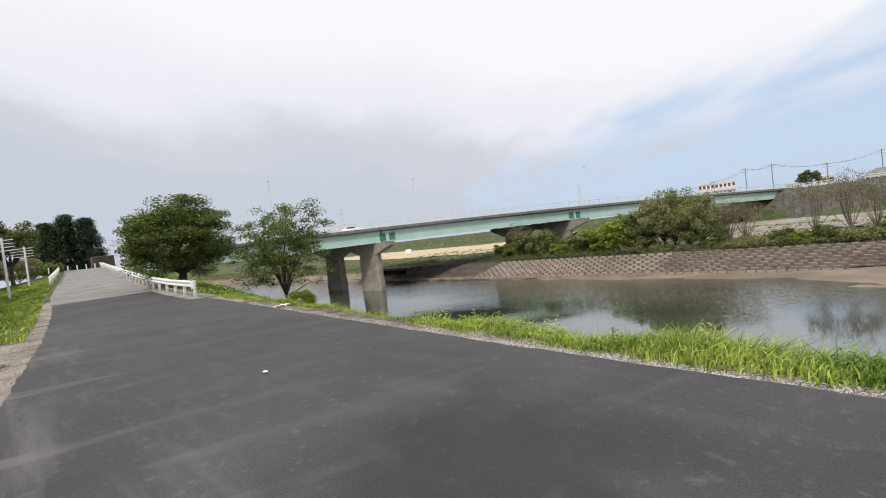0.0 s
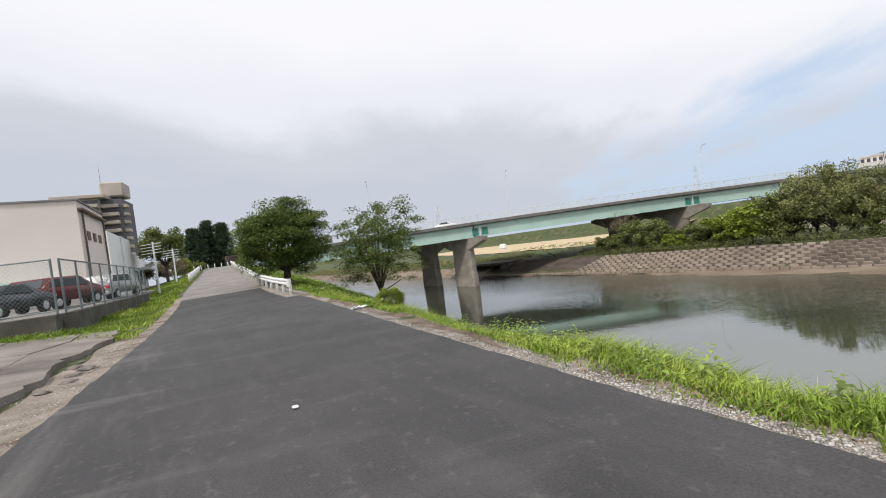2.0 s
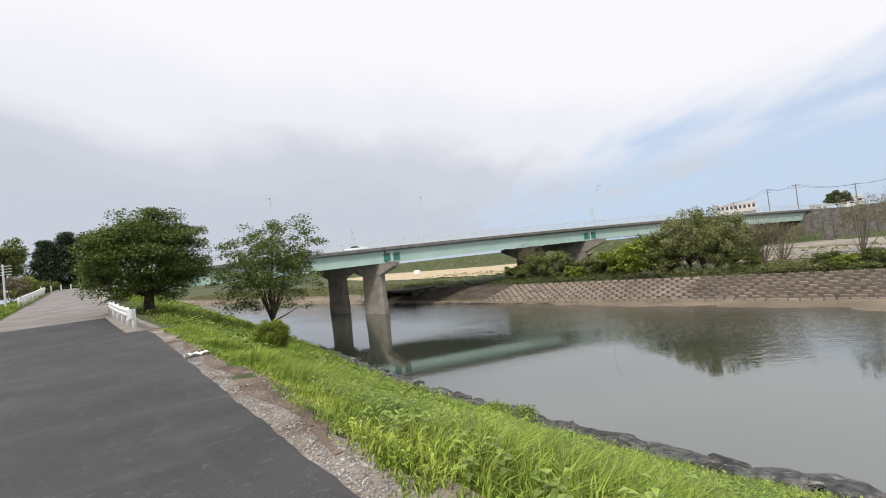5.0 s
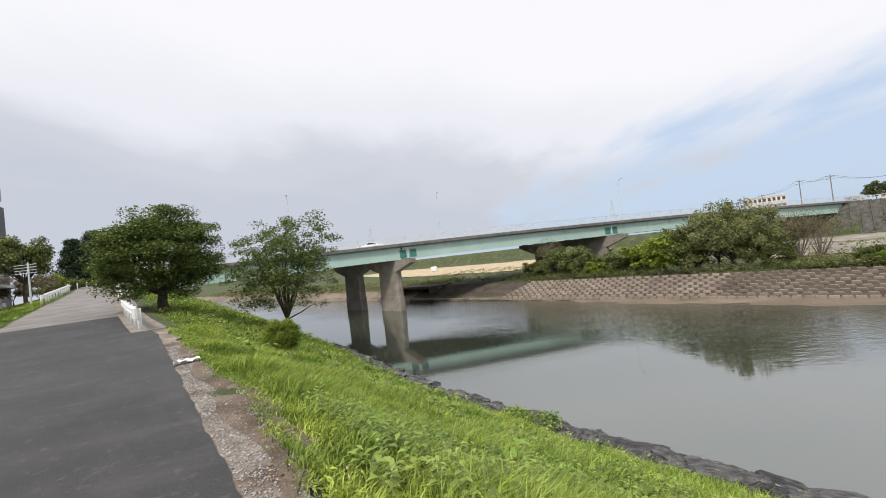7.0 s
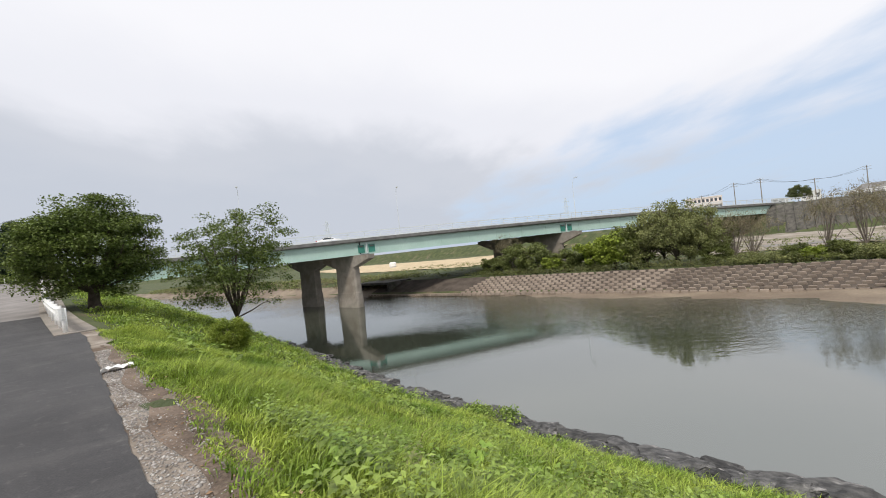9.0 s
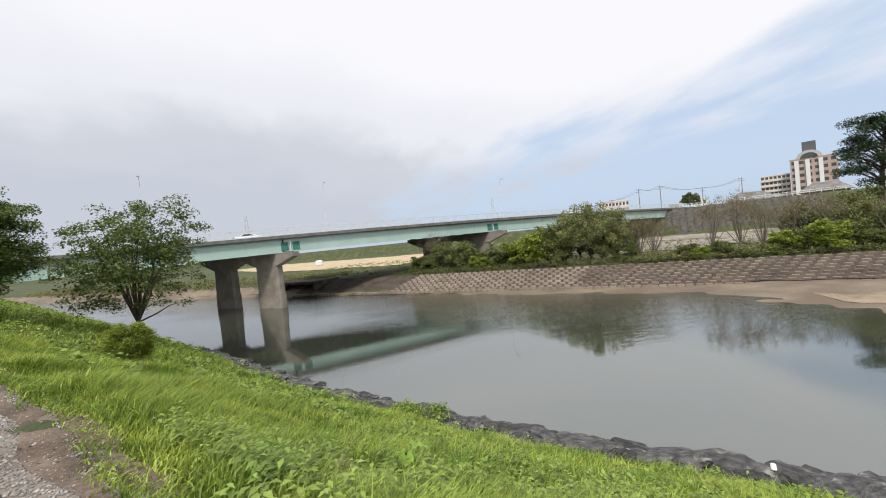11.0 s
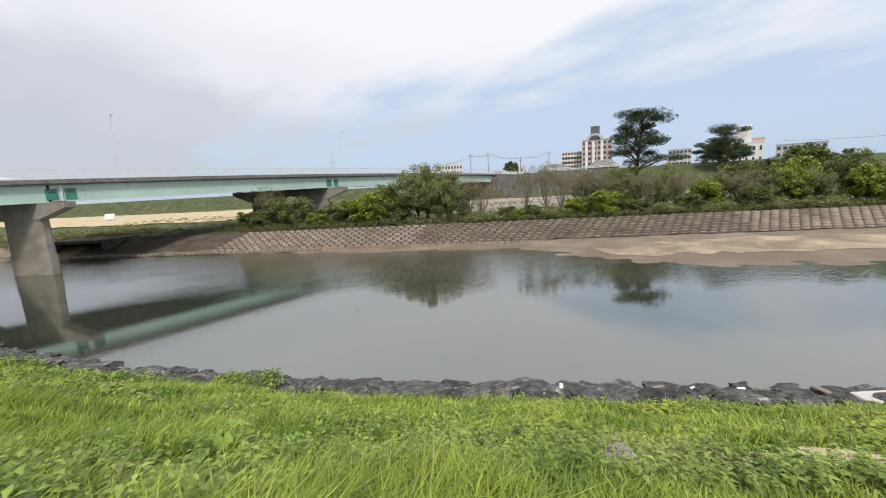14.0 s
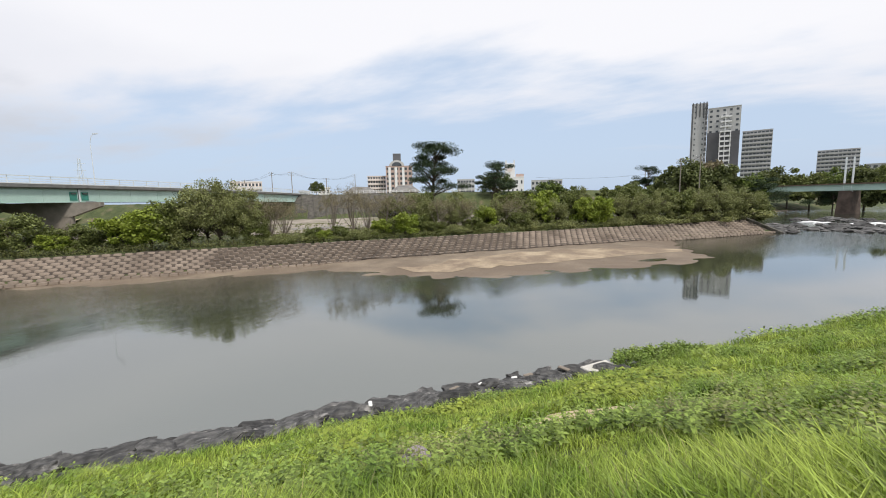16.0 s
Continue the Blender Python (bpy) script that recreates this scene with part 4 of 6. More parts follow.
weeds(260, 9, 50, lambda s: 14.0 + 0 * s, lambda s: 18.8 + 0 * s, 0.16, 45, 26, 0.4, 0.5, L_WEED, "leafy weeds by the water")
weeds(60, -16, 5, lambda s: road_r(s) + 0.35, lambda s: verge_r(s) + 0.2, 0.06, 46, 22, 0.14, 0.16, L_GRASS, "small tufts on the gravel verge", 0.3, 4)
weeds(170, -12, 5, lambda s: road_r(s) + 0.2, lambda s: verge_r(s) + 0.25, 0.036, 47, 9, 0.2, 0.04, L_DRY, "brown fallen leaves along the verge", 2, 1.4)


# pebbles on the verges
def pebbles(n, s0, s1, lo, hi, size, seed, label):
    rng = np.random.default_rng(seed)
    s, q = rng.uniform(s0, s1, n), rng.beta(1.1, 1.6, n)
    d = lo(s) + (hi(s) - lo(s)) * q
    x, y = sd(s, d)
    c = np.stack([x, y, height(s, d) + 0.022], -1)
    o = np.array([(1, 0, 0), (0, 1, 0), (-1, 0, 0), (0, -1, 0), (0, 0, 0.6), (0, 0, -0.6)])
    sz = size * rng.uniform(0.4, 1.4, n) ** 1.5
    ang = rng.uniform(0, 6.28, n)
    R = np.stack([np.stack([np.cos(ang), -np.sin(ang), 0 * ang], -1), np.stack([np.sin(ang), np.cos(ang), 0 * ang], -1), np.stack([0 * ang, 0 * ang, 1 + 0 * ang], -1)], 1)
    jit = 1 + rng.uniform(-0.3, 0.3, (n, 6, 3))
    v = c[:, None] + np.einsum("nij,nkj->nki", R, o[None] * jit) * sz[:, None, None]
    f = np.array([(0, 1, 4), (1, 2, 4), (2, 3, 4), (3, 0, 4), (1, 0, 5), (2, 1, 5), (3, 2, 5), (0, 3, 5)])
    me = fast_mesh("pebbles", v.reshape(-1, 3), (f[None] + np.arange(n)[:, None, None] * 6).reshape(-1, 3))
    me.materials.append(M_PEBBLE)
    return tagged(new("pebbles", me), label, "gravel", "", "stuff")


pebbles(15000, -16, 8, lambda s: road_r(s) + 0.02, lambda s: verge_r(s), 0.0095, 51, "loose pale gravel along the asphalt edge")
pebbles(2600, -15, 7, lambda s: road_r(s) + 0.01, lambda s: verge_r(s) + 0.05, 0.014, 54, "pale crushed stones at the asphalt edge")
pebbles(5000, -20, 2, lambda s: interp(s, ROAD_L) - 0.05, lambda s: interp(s, ROAD_L) - 0.95, 0.011, 52, "loose gravel beside the broken paving")
pebbles(260, -12, 6, lambda s: interp(s, ROAD_L), lambda s: road_r(s), 0.008, 53, "scattered grit on the asphalt")


# ---- rocks at the water's edge ----
def rock_mesh(seed, flat=0.5, sub=3):
    bm = nb()
    bmesh.ops.create_icosphere(bm, subdivisions=sub, radius=1)
    off = Vector((seed * 7.3, seed * 3.1, seed))
    for v in bm.verts:
        p = v.co.copy()
        k = 1 + 0.38 * noise.noise(p * 1.1 + off) + 0.22 * noise.noise(p * 2.8 + off) + 0.13 * noise.noise(p * 6 + off)
        cell = noise.voronoi(p * 1.6 + off)[0][0]
        v.co = Vector((p.x * k, p.y * k, p.z * k * flat)) * (0.8 + 0.35 * cell)
    me = bpy.data.meshes.new("boulder")
    bm.to_mesh(me)
    bm.free()
    me.materials.append(M_ROCK)
    return me


rocks = [rock_mesh(i + 1) for i in range(6)]
rng = np.random.default_rng(8)
s = -40.0
while s < 8.0:
    for row in range(4):
        size = rng.uniform(0.36, 0.80) * (0.8, 1.0, 0.9, 0.6)[row] * float(np.interp(s, (-28, -10), (0.7, 1.0)))
        d = float(interp(s, EDGE)) + (-1.45, -0.85, -0.2, 0.35)[row] + rng.uniform(-0.2, 0.2)
        ob = new("boulder", rocks[rng.integers(6)])
        ss = s + rng.uniform(-0.3, 0.3)
        x, y = sd(ss, d)
        zz = WATER + (0.62, 0.40, 0.10, -0.03)[row] + rng.uniform(-0.06, 0.12)
        ob.matrix_world = pose(x, y, zz, rng.uniform(-14, 14), rng.uniform(-14, 14), math.degrees(math.atan2(U[1], U[0])) + rng.uniform(-40, 40)) @ Matrix.Diagonal((size * rng.uniform(1.0, 1.5), size * 0.75, size * 0.8, 1))
        tagged(ob, "dark grey boulder at the water's edge", "boulder", "boulders along the near bank")
    s += rng.uniform(0.55, 0.95)
x, y = sd(6.7, 17.45)
single("concrete_slab", cube((-0.72, -0.3, -0.2), (0.72, 0.3, 0.2), 0.03), mat("pale_concrete", (0.50, 0.48, 0.44), (0.60, 0.58, 0.54), scale=2, rough=0.9, bump=0.3, fine=20), "pale concrete block lying at the water's edge", "concrete block", at=(x, y, -5.55), rz=-34)


for s_, d_, w_, h_, seed in ((-12.6, 16.6, 1.0, 0.55, 71), (-13.8, 16.9, 0.7, 0.45, 72), (8.2, 17.1, 1.0, 0.55, 75), (9.4, 17.3, 1.2, 0.6, 76), (10.8, 17.6, 1.0, 0.5, 73), (12.2, 17.9, 1.0, 0.45, 74)):
    tree("shrub", (*sd(s_, d_), ground_z(s_, d_) - 0.05), "low leafy weed clump hanging over the boulders", "shrub", L_WEED, w_, h_ * 0.6, h_ * 0.6, 0.1, 0.03, 40, 60, 0.10, 0.3, seed, group="weed clumps by the water", low=-0.6, nl=10)


# ---- guardrails ----
def guardrail(points, label, faces_right=1):
    gr = thing("guardrail", (0, 0, 0), label, "guardrail", "guardrails of the levee road")
    pts = [Vector(p) for p in points]
    post = nb()
    tube(post, [(0, 0, -0.1), (0, 0, 0.80)], [0.07, 0.07], 10)
    first = part("post", post, M_WHITE, gr, "", True)
    first.matrix_world = Matrix.Translation(pts[0])
    total = 0
    for a, b in zip(pts, pts[1:]):
        n = max(1, round((b - a).length / 2.0))
        for i in range(1, n + 1):
            ob = child("post", first.data, None, gr)
            ob.matrix_world = Matrix.Translation(a.lerp(b, i / n))
    side = (pts[1] - pts[0]).cross(Vector((0, 0, 1))).normalized() * faces_right
    prof = ((0.08, 0.48), (0.16, 0.53), (0.16, 0.58), (0.10, 0.64), (0.16, 0.70), (0.16, 0.75), (0.08, 0.80), (0.07, 0.80), (0.13, 0.74), (0.07, 0.64), (0.13, 0.55), (0.07, 0.48))
    bm = nb()
    ext = [pts[0] + (pts[0] - pts[1]).normalized() * 0.35] + pts[1:]
    rows = [[bm.verts.new(p + side * o + Vector((0, 0, z))) for o, z in prof] for p in ext]
    for a, b in zip(rows, rows[1:]):
        for i in range(len(prof)):
            j = (i + 1) % len(prof)
            bm.faces.new((a[i], a[j], b[j], b[i]))
    part("beam", bm, M_WHITE, gr)
    # the rounded end wing
    bm = nb()
    e = ext[0]
    tube(bm, [e + side * 0.11 + Vector((0, 0, 0.46)), e + side * 0.11 + Vector((0, 0, 0.82))], [0.11, 0.11], 10)
    part("end_wing", bm, M_WHITE, gr)
    return gr


def along(ss, off, edge, dz=0.0):
    out = []
    for s in ss:
        d = float(interp(s, edge)) + off
        x, y = sd(s, d)
        out.append((x, y, float(interp(s, ROAD_Z)) + dz))
    return out


guardrail(along((-22.2, -26, -30, -34, -38, -42, -48, -54, -60, -66, -72, -80), -0.3, ROAD_R, 0.06), "white steel guardrail beside the levee road", -1)
guardrail(along((-50.5, -53, -56, -60, -66, -71), -0.5, ROAD_L, 0.0), "short white guardrail at the levee foot", 1)
S = steps((-80, -21.7, 44))
rr = interp(S, ROAD_R)
n, kerb = len(S), nb()
rows = []
for s_, r_ in zip(S, rr):
    z = float(interp(s_, ROAD_Z))
    rows.append([kerb.verts.new((*sd(s_, r_ + o), z + dz)) for o, dz in ((-0.6, -0.1), (-0.6, 0.06), (0.45, 0.06), (0.45, -0.25))])
for a, b in zip(rows, rows[1:]):
    for i in range(3):
        kerb.faces.new((a[i], a[i + 1], b[i + 1], b[i]))
kerb.faces.new(rows[-1])
single("guardrail_kerb", kerb, M_CONCRETE, "low concrete footing under the guardrail", "kerb", kind="structure")

# clipped round shrub by the thin tree, crumpled litter
tree("shrub", (-8.5, 23.1, ground_z(*to_sd(-8.5, 23.1)) + 0.12), "rounded bright green shrub on the bank", "shrub", L_BRIGHT, 0.70, 0.66, 0.62, 0.2, 0.05, 150, 150, 0.06, 0.2, 31, flat=1.2, low=-0.9, hollow=0.85, nl=12)
bm = nb()
bmesh.ops.create_grid(bm, x_segments=9, y_segments=5, size=0.5)
for v in bm.verts:
    v.co = Vector((v.co.x * 0.44, v.co.y * 0.2, 0.05 + 0.05 * noise.noise(v.co * 5) + 0.03 * noise.noise(v.co * 13)))
bmesh.ops.solidify(bm, geom=bm.faces[:], thickness=0.006)
single("litter", bm, M_WHITE, "crumpled white plastic litter on the verge", "litter", at=(-5.45, 13.25, 0.03), rz=40)


bm = nb()
bmesh.ops.create_icosphere(bm, subdivisions=2, radius=0.024)
for v in bm.verts:
    v.co = Vector((v.co.x * 1.5, v.co.y, v.co.z * 0.7 + 0.02)) * (1 + 0.5 * noise.noise(v.co * 40))
single("litter", bm, M_WHITE, "small crumpled white paper scrap on the asphalt", "litter", at=(-2.99, 6.5, 0.04), rz=25)


# ---- shrubs of the far bank ----
def bank(az, d):
    """The place on the far berm in the direction az at the distance d across the river."""
    a = radians(az)
    r = (d - 4.96) / (0.667 * math.sin(a) + 0.745 * math.cos(a))
    p = polar(az, r)
    return Vector((p.x, p.y, ground_z(*to_sd(p.x, p.y)) - 0.05)), r


def shrub_kind(leafy, seed, label, n=46, per=130, leaf=0.26, rx=0.5, rzz=0.45, zc=0.5, bark=None, hollow=0.5, clump=0.15, low=-0.85, nl=16):
    """A shrub one metre high, to be scaled; it starts below the ground, under the river bed, and copies stand on the bank."""
    ob = tree("shrub", (0, 0, 0), label, "shrub", leafy, rx, rzz, zc, 0.12, 0.018, n, per, leaf, clump, seed, group="shrubs on the far bank", low=low, hollow=hollow, bark=bark, nl=nl)
    return ob


KINDS = {
    "green": [shrub_kind(L_SHRUB, 100 + i, "dense green shrub above the revetment", leaf=0.058) for i in range(2)],
    "bright": [shrub_kind(L_BRIGHT, 110 + i, "bright yellow-green shrub above the revetment", leaf=0.07) for i in range(2)],
    "olive": [shrub_kind(L_OLIVE, 120 + i, "dull olive shrub above the revetment", leaf=0.034, per=150, n=70, clump=0.115, hollow=0.25, rx=0.56, nl=40) for i in range(2)],
    "bare": [shrub_kind(L_BROWN, 130 + i, "sparse brownish shrub with grey twigs", n=90, per=34, leaf=0.022, bark=M_TWIG, hollow=0.2, clump=0.10, low=-0.75, nl=24, rx=0.62, rzz=0.29, zc=0.72) for i in range(2)],
    "low": [shrub_kind(L_OLIVE, 140 + i, "low ragged undergrowth above the revetment", n=34, per=70, leaf=0.09, rx=0.95, rzz=0.42, zc=0.42, clump=0.24) for i in range(2)],
}
used = set()
rng = np.random.default_rng(77)


def shrub(kind, az, d, h, w):
    p, r = bank(az, d)
    src = KINDS[kind][rng.integers(2)]
    k = src.scale if src.name in used else (1, 1, 1)
    m = Matrix.Translation(p) @ Matrix.Rotation(rng.uniform(0, 6.28), 4, "Z") @ Matrix.Diagonal((w / k[0], w / k[1], h / k[2], 1))
    if src.name in used:
        copy_thing(src, m)
    else:
        used.add(src.name)
        src.matrix_world = m


for row in (
    ("green", 8.6, 61.5, 3.3, 4.2), ("green", 11.5, 62.5, 4.8, 5.2), ("green", 14.4, 61.5, 4.6, 5.5), ("bright", 16.8, 61, 2.6, 3.6), ("bare", 10.5, 65, 6.6, 5.0),
    ("green", 18.4, 62, 3.4, 4.4), ("green", 20.6, 63, 3.0, 4.2), ("bright", 22.6, 61.5, 4.6, 5.0), ("bright", 24.8, 61, 5.2, 5.6), ("green", 26.6, 62, 6.2, 6.0), ("olive", 28.6, 62.5, 7.4, 6.8), ("olive", 30.5, 65, 8.8, 7.4),
    ("olive", 31.8, 62.5, 8.6, 6.8), ("olive", 33.3, 64.5, 8.8, 6.4), ("olive", 34.9, 62.5, 7.4, 6.4), ("bare", 37.8, 62.5, 6.4, 5.6), ("bare", 39.4, 63, 5.4, 4.6), ("green", 35.8, 61, 2.8, 3.2),
    ("low", 38.5, 61, 1.5, 2.4), ("low", 41.2, 61, 1.6, 2.6), ("green", 43.0, 61, 2.0, 3.0), ("bright", 44.3, 60.8, 1.8, 2.6), ("bare", 45.6, 64, 7.4, 4.4), ("bare", 48.4, 65, 8.0, 5.0), ("bare", 50.4, 64, 6.6, 4.4),
    ("green", 46.6, 61, 2.0, 3.0), ("low", 48.5, 60.8, 1.7, 2.6), ("low", 50.5, 61, 1.8, 2.6), ("bright", 52.4, 61, 3.0, 3.4), ("green", 54.0, 61.2, 2.8, 3.4), ("bright", 55.6, 61, 3.6, 4.0), ("bare", 52.8, 64, 6.4, 4.6), ("bare", 56.0, 66, 7.0, 4.8),
    ("green", 57.5, 62, 3.4, 3.8), ("olive", 58.5, 65, 6.2, 5.2), ("bare", 60.6, 63, 5.8, 4.6), ("olive", 62.4, 64, 5.6, 4.6), ("green", 60.0, 61, 2.2, 3.2), ("low", 62.5, 60.8, 1.7, 2.6), ("bare", 64.2, 63, 5.6, 4.4), ("green", 65.4, 61.5, 2.6, 3.4),
    ("bright", 67.0, 63, 4.2, 4.2), ("olive", 68.6, 65, 5.6, 4.4), ("low", 67.8, 60.8, 1.7, 2.6), ("bare", 70.4, 62.6, 5.6, 4.4), ("green", 71.6, 61.4, 3.2, 3.6), ("olive", 73.0, 64, 5.4, 4.6), ("low", 73.6, 60.8, 1.7, 2.8), ("bright", 75.0, 63, 5.4, 4.4),
    ("olive", 76.6, 62.6, 5.4, 4.6), ("low", 77.4, 60.6, 1.8, 3.0), ("green", 78.4, 65, 6.4, 4.8), ("bright", 80.6, 61.2, 5.6, 4.8), ("bright", 82.2, 61.4, 5.8, 5.0), ("low", 84.2, 60.6, 1.9, 3.2), ("olive", 84.4, 63, 6.0, 5.6), ("olive", 86.4, 62, 6.2, 6.0),
    ("olive", 88.4, 62, 6.4, 6.2), ("green", 90.2, 62.4, 6.6, 6.0), ("olive", 91.8, 62, 6.8, 6.6), ("low", 87.6, 60.4, 2.2, 4.0), ("low", 91.0, 60.4, 2.2, 4.2), ("olive", 93.6, 62, 7.2, 7.0), ("olive", 95.2, 62, 7.2, 7.2), ("low", 94.0, 60.4, 2.4, 4.6), ("olive", 96.8, 61.6, 6.6, 7.0), ("green", 97.8, 61.4, 5.6, 6.0), ("low", 97.0, 60.2, 2.4, 5.0),
    ("green", 58, 72, 6.5, 6), ("olive", 63, 74, 7, 6), ("green", 70, 74, 6.8, 6.5), ("bright", 75, 74, 7.2, 6.5), ("olive", 80, 74, 7.4, 7), ("green", 86, 72, 7.6, 7.5), ("green", 54, 74, 5.6, 5),
):
    shrub(*row)


# rough undergrowth along the top of the revetment, and on the berm
def undergrowth(label, n, s0, s1, d0, d1, leaf, tall, leafy, seed, per=16, spread=0.5):
    r = np.random.default_rng(seed)
    s, d = r.uniform(s0, s1, n), r.uniform(d0, d1, n)
    x, y = sd(s, d)
    c = np.stack([x, y, height(s, d) + tall * 0.45 * r.uniform(0.4, 1.3, n)], -1)
    P = in_clumps(r, c, spread * r.uniform(0.6, 1.4, n), per, tall / spread * 0.5)
    me = leaf_mesh("undergrowth", P, leaf, r, 0.4, 2.4)
    me.materials.append(leafy)
    return tagged(new("undergrowth", me), label, "undergrowth", "", "stuff")


undergrowth("ragged olive undergrowth along the revetment's top", 1700, -42, 78, 58.6, 61.0, 0.13, 1.25, L_OLIVE, 61)
undergrowth("green weeds above the revetment", 900, -46, 78, 59.0, 64, 0.2, 1.0, L_SHRUB, 62)
S = steps((5, 43, 90))
lo = np.maximum(interp(S, SANDBAR) + 3.4 + 1.0 * np.sin(S * 0.55) + 0.5 * np.sin(S * 1.7), 42.4)
hi = np.maximum(np.minimum(51.6 + 0.7 * np.sin(S * 0.8), lo + 0.1 + 7.5 * np.sin((S - 5) / 38 * math.pi) ** 0.6), lo + 0.1)
sheet("sand_ridge", S, lo[:, None] + (hi - lo)[:, None] * np.linspace(0, 1, 14), 0.025, M_SAND_DRY, label="dry pale sand along the top of the sandbar", category="sand")
S = steps((-260, -64, 60))
sheet("mud_bank", S, np.repeat(np.linspace(FAR_TOE - 0.2, 57.2, 5)[None], len(S), 0) + (0.5 * np.sin(S * 0.4) * 0.5)[:, None], 0.06, M_BED, label="brown muddy bank upstream of the bridge", category="bank")
undergrowth("dull rough growth on the upstream far bank", 1800, -220, -62, 56.5, 70, 0.34, 0.9, L_OLIVE, 65, 14, 0.9)
undergrowth("brown reeds on the upstream far bank", 700, -200, -62, 56, 64, 0.34, 0.8, L_BROWN, 66, 14, 0.8)
undergrowth("dry brown stalks on the flood plain", 900, -40, 60, 60.0, 78, 0.2, 1.1, L_BROWN, 63, 12)
undergrowth("rough grass on the flood plain", 1500, -90, 70, 62, 100, 0.3, 0.6, L_SHRUB, 64, 12, 0.7)


# ---- pines, woods ----
def pine(at, h, w, seed, label, lean=(0, 0), n=34):
    """A tall pine with flat cloud-like pads on bent boughs."""
    r = np.random.default_rng(seed)
    ob = thing("pine_tree", at, label, "pine tree", "pines on the far bank")
    cs = []
    for i in range(n):
        f = r.choice((0.45, 0.57, 0.66, 0.76, 0.85, 0.93, 0.98)) + r.uniform(-0.035, 0.03)
        rad = w * 0.5 * (1.05 - 0.5 * max(0, (f - 0.6) / 0.4)) * r.uniform(0.2, 1.05)
        a = r.uniform(0, 6.28)
        cs.append((math.cos(a) * rad + lean[0] * f, math.sin(a) * rad + lean[1] * f, h * f))
    bm = nb()
    pts = [(lean[0] * f * f, lean[1] * f * f, h * f) for f in (-0.03, 0.1, 0.3, 0.5, 0.7, 0.9)]
    tube(bm, pts, [h * 0.03, h * 0.026, h * 0.022, h * 0.018, h * 0.012, h * 0.005], 8)
    for c in cs:
        f = max(0.3, c[2] / h - 0.12)
        root = Vector((lean[0] * f * f, lean[1] * f * f, h * f))
        mid = root.lerp(Vector(c), 0.55) + Vector((0, 0, h * 0.02))
        tube(bm, [root, mid, c], [h * 0.009, h * 0.006, h * 0.002], 5, cap=False)
    part("trunk", bm, M_BARK, ob, "", True)
    P = in_clumps(r, cs, w * 0.175 * r.uniform(0.55, 1.4, len(cs)), 620, 0.42)
    child("crown", leaf_mesh("crown", P, w * 0.026, r, 0.8, 2.2), L_PINE, ob)
    return ob


def far(az, r, base=None):
    p = polar(az, r)
    z = ground_z(*to_sd(p.x, p.y)) if base is None else base
    return Vector((p.x, p.y, z - 0.05))


pine(far(59.6, 96), 17.8, 13.0, 201, "tall spreading dark pine on the far bank", (0.6, -1.2), 40)
pine(far(67.9, 96), 13.6, 10.0, 202, "smaller flat-topped dark pine on the far bank", (1.0, -2.2), 30)
pine(far(87.3, 150), 14.0, 9.0, 203, "distant dark pine among the woods")
pine(far(98.3, 150), 12.2, 13.0, 204, "broad dark pine at the edge of the woods")
pine(far(104.2, 210), 10.0, 16.0, 205, "broad dark pine behind the railway bridge")


def wood(az, r, h, w, leafy, seed):
    return tree("tree", far(az, r), "rounded leafy tree in the distant woods", "tree", leafy, w * 0.5, h * 0.42, h * 0.56, h * 0.2, h * 0.02, 60, 110, h * 0.062, h * 0.13, seed, group="trees of the distant woods", low=-0.8, nl=12)


for i, (az, r, h, w, leafy) in enumerate((
    (72.5, 100, 6.5, 7, L_WOODS), (75.6, 105, 9.0, 7.0, L_TREE), (78.6, 110, 7.5, 8, L_WOODS), (83.5, 130, 7.5, 9, L_SHRUB), (85.6, 140, 9.6, 9, L_WOODS), (89.6, 145, 13.0, 12, L_WOODS), (91.5, 140, 14.5, 12, L_WOODS), (93.2, 150, 16.2, 13, L_BROWN), (95.0, 145, 15.8, 13, L_WOODS), (96.8, 150, 14.0, 12, L_TREE),
    (98.8, 205, 14.5, 15, L_WOODS), (100.6, 210, 15.4, 15, L_SHRUB), (102.4, 215, 15.0, 15, L_SHRUB), (104.6, 218, 16.0, 16, L_TREE), (106.4, 215, 17, 16, L_WOODS), (108.4, 210, 17, 17, L_SHRUB), (111, 210, 16, 18, L_WOODS), (115, 200, 13, 18, L_SHRUB),
    (68.8, 130, 8, 10, L_TREE), (43.8, 140, 4.6, 5, L_WOODS), )):
    wood(az, r, h, w, leafy, 300 + i)


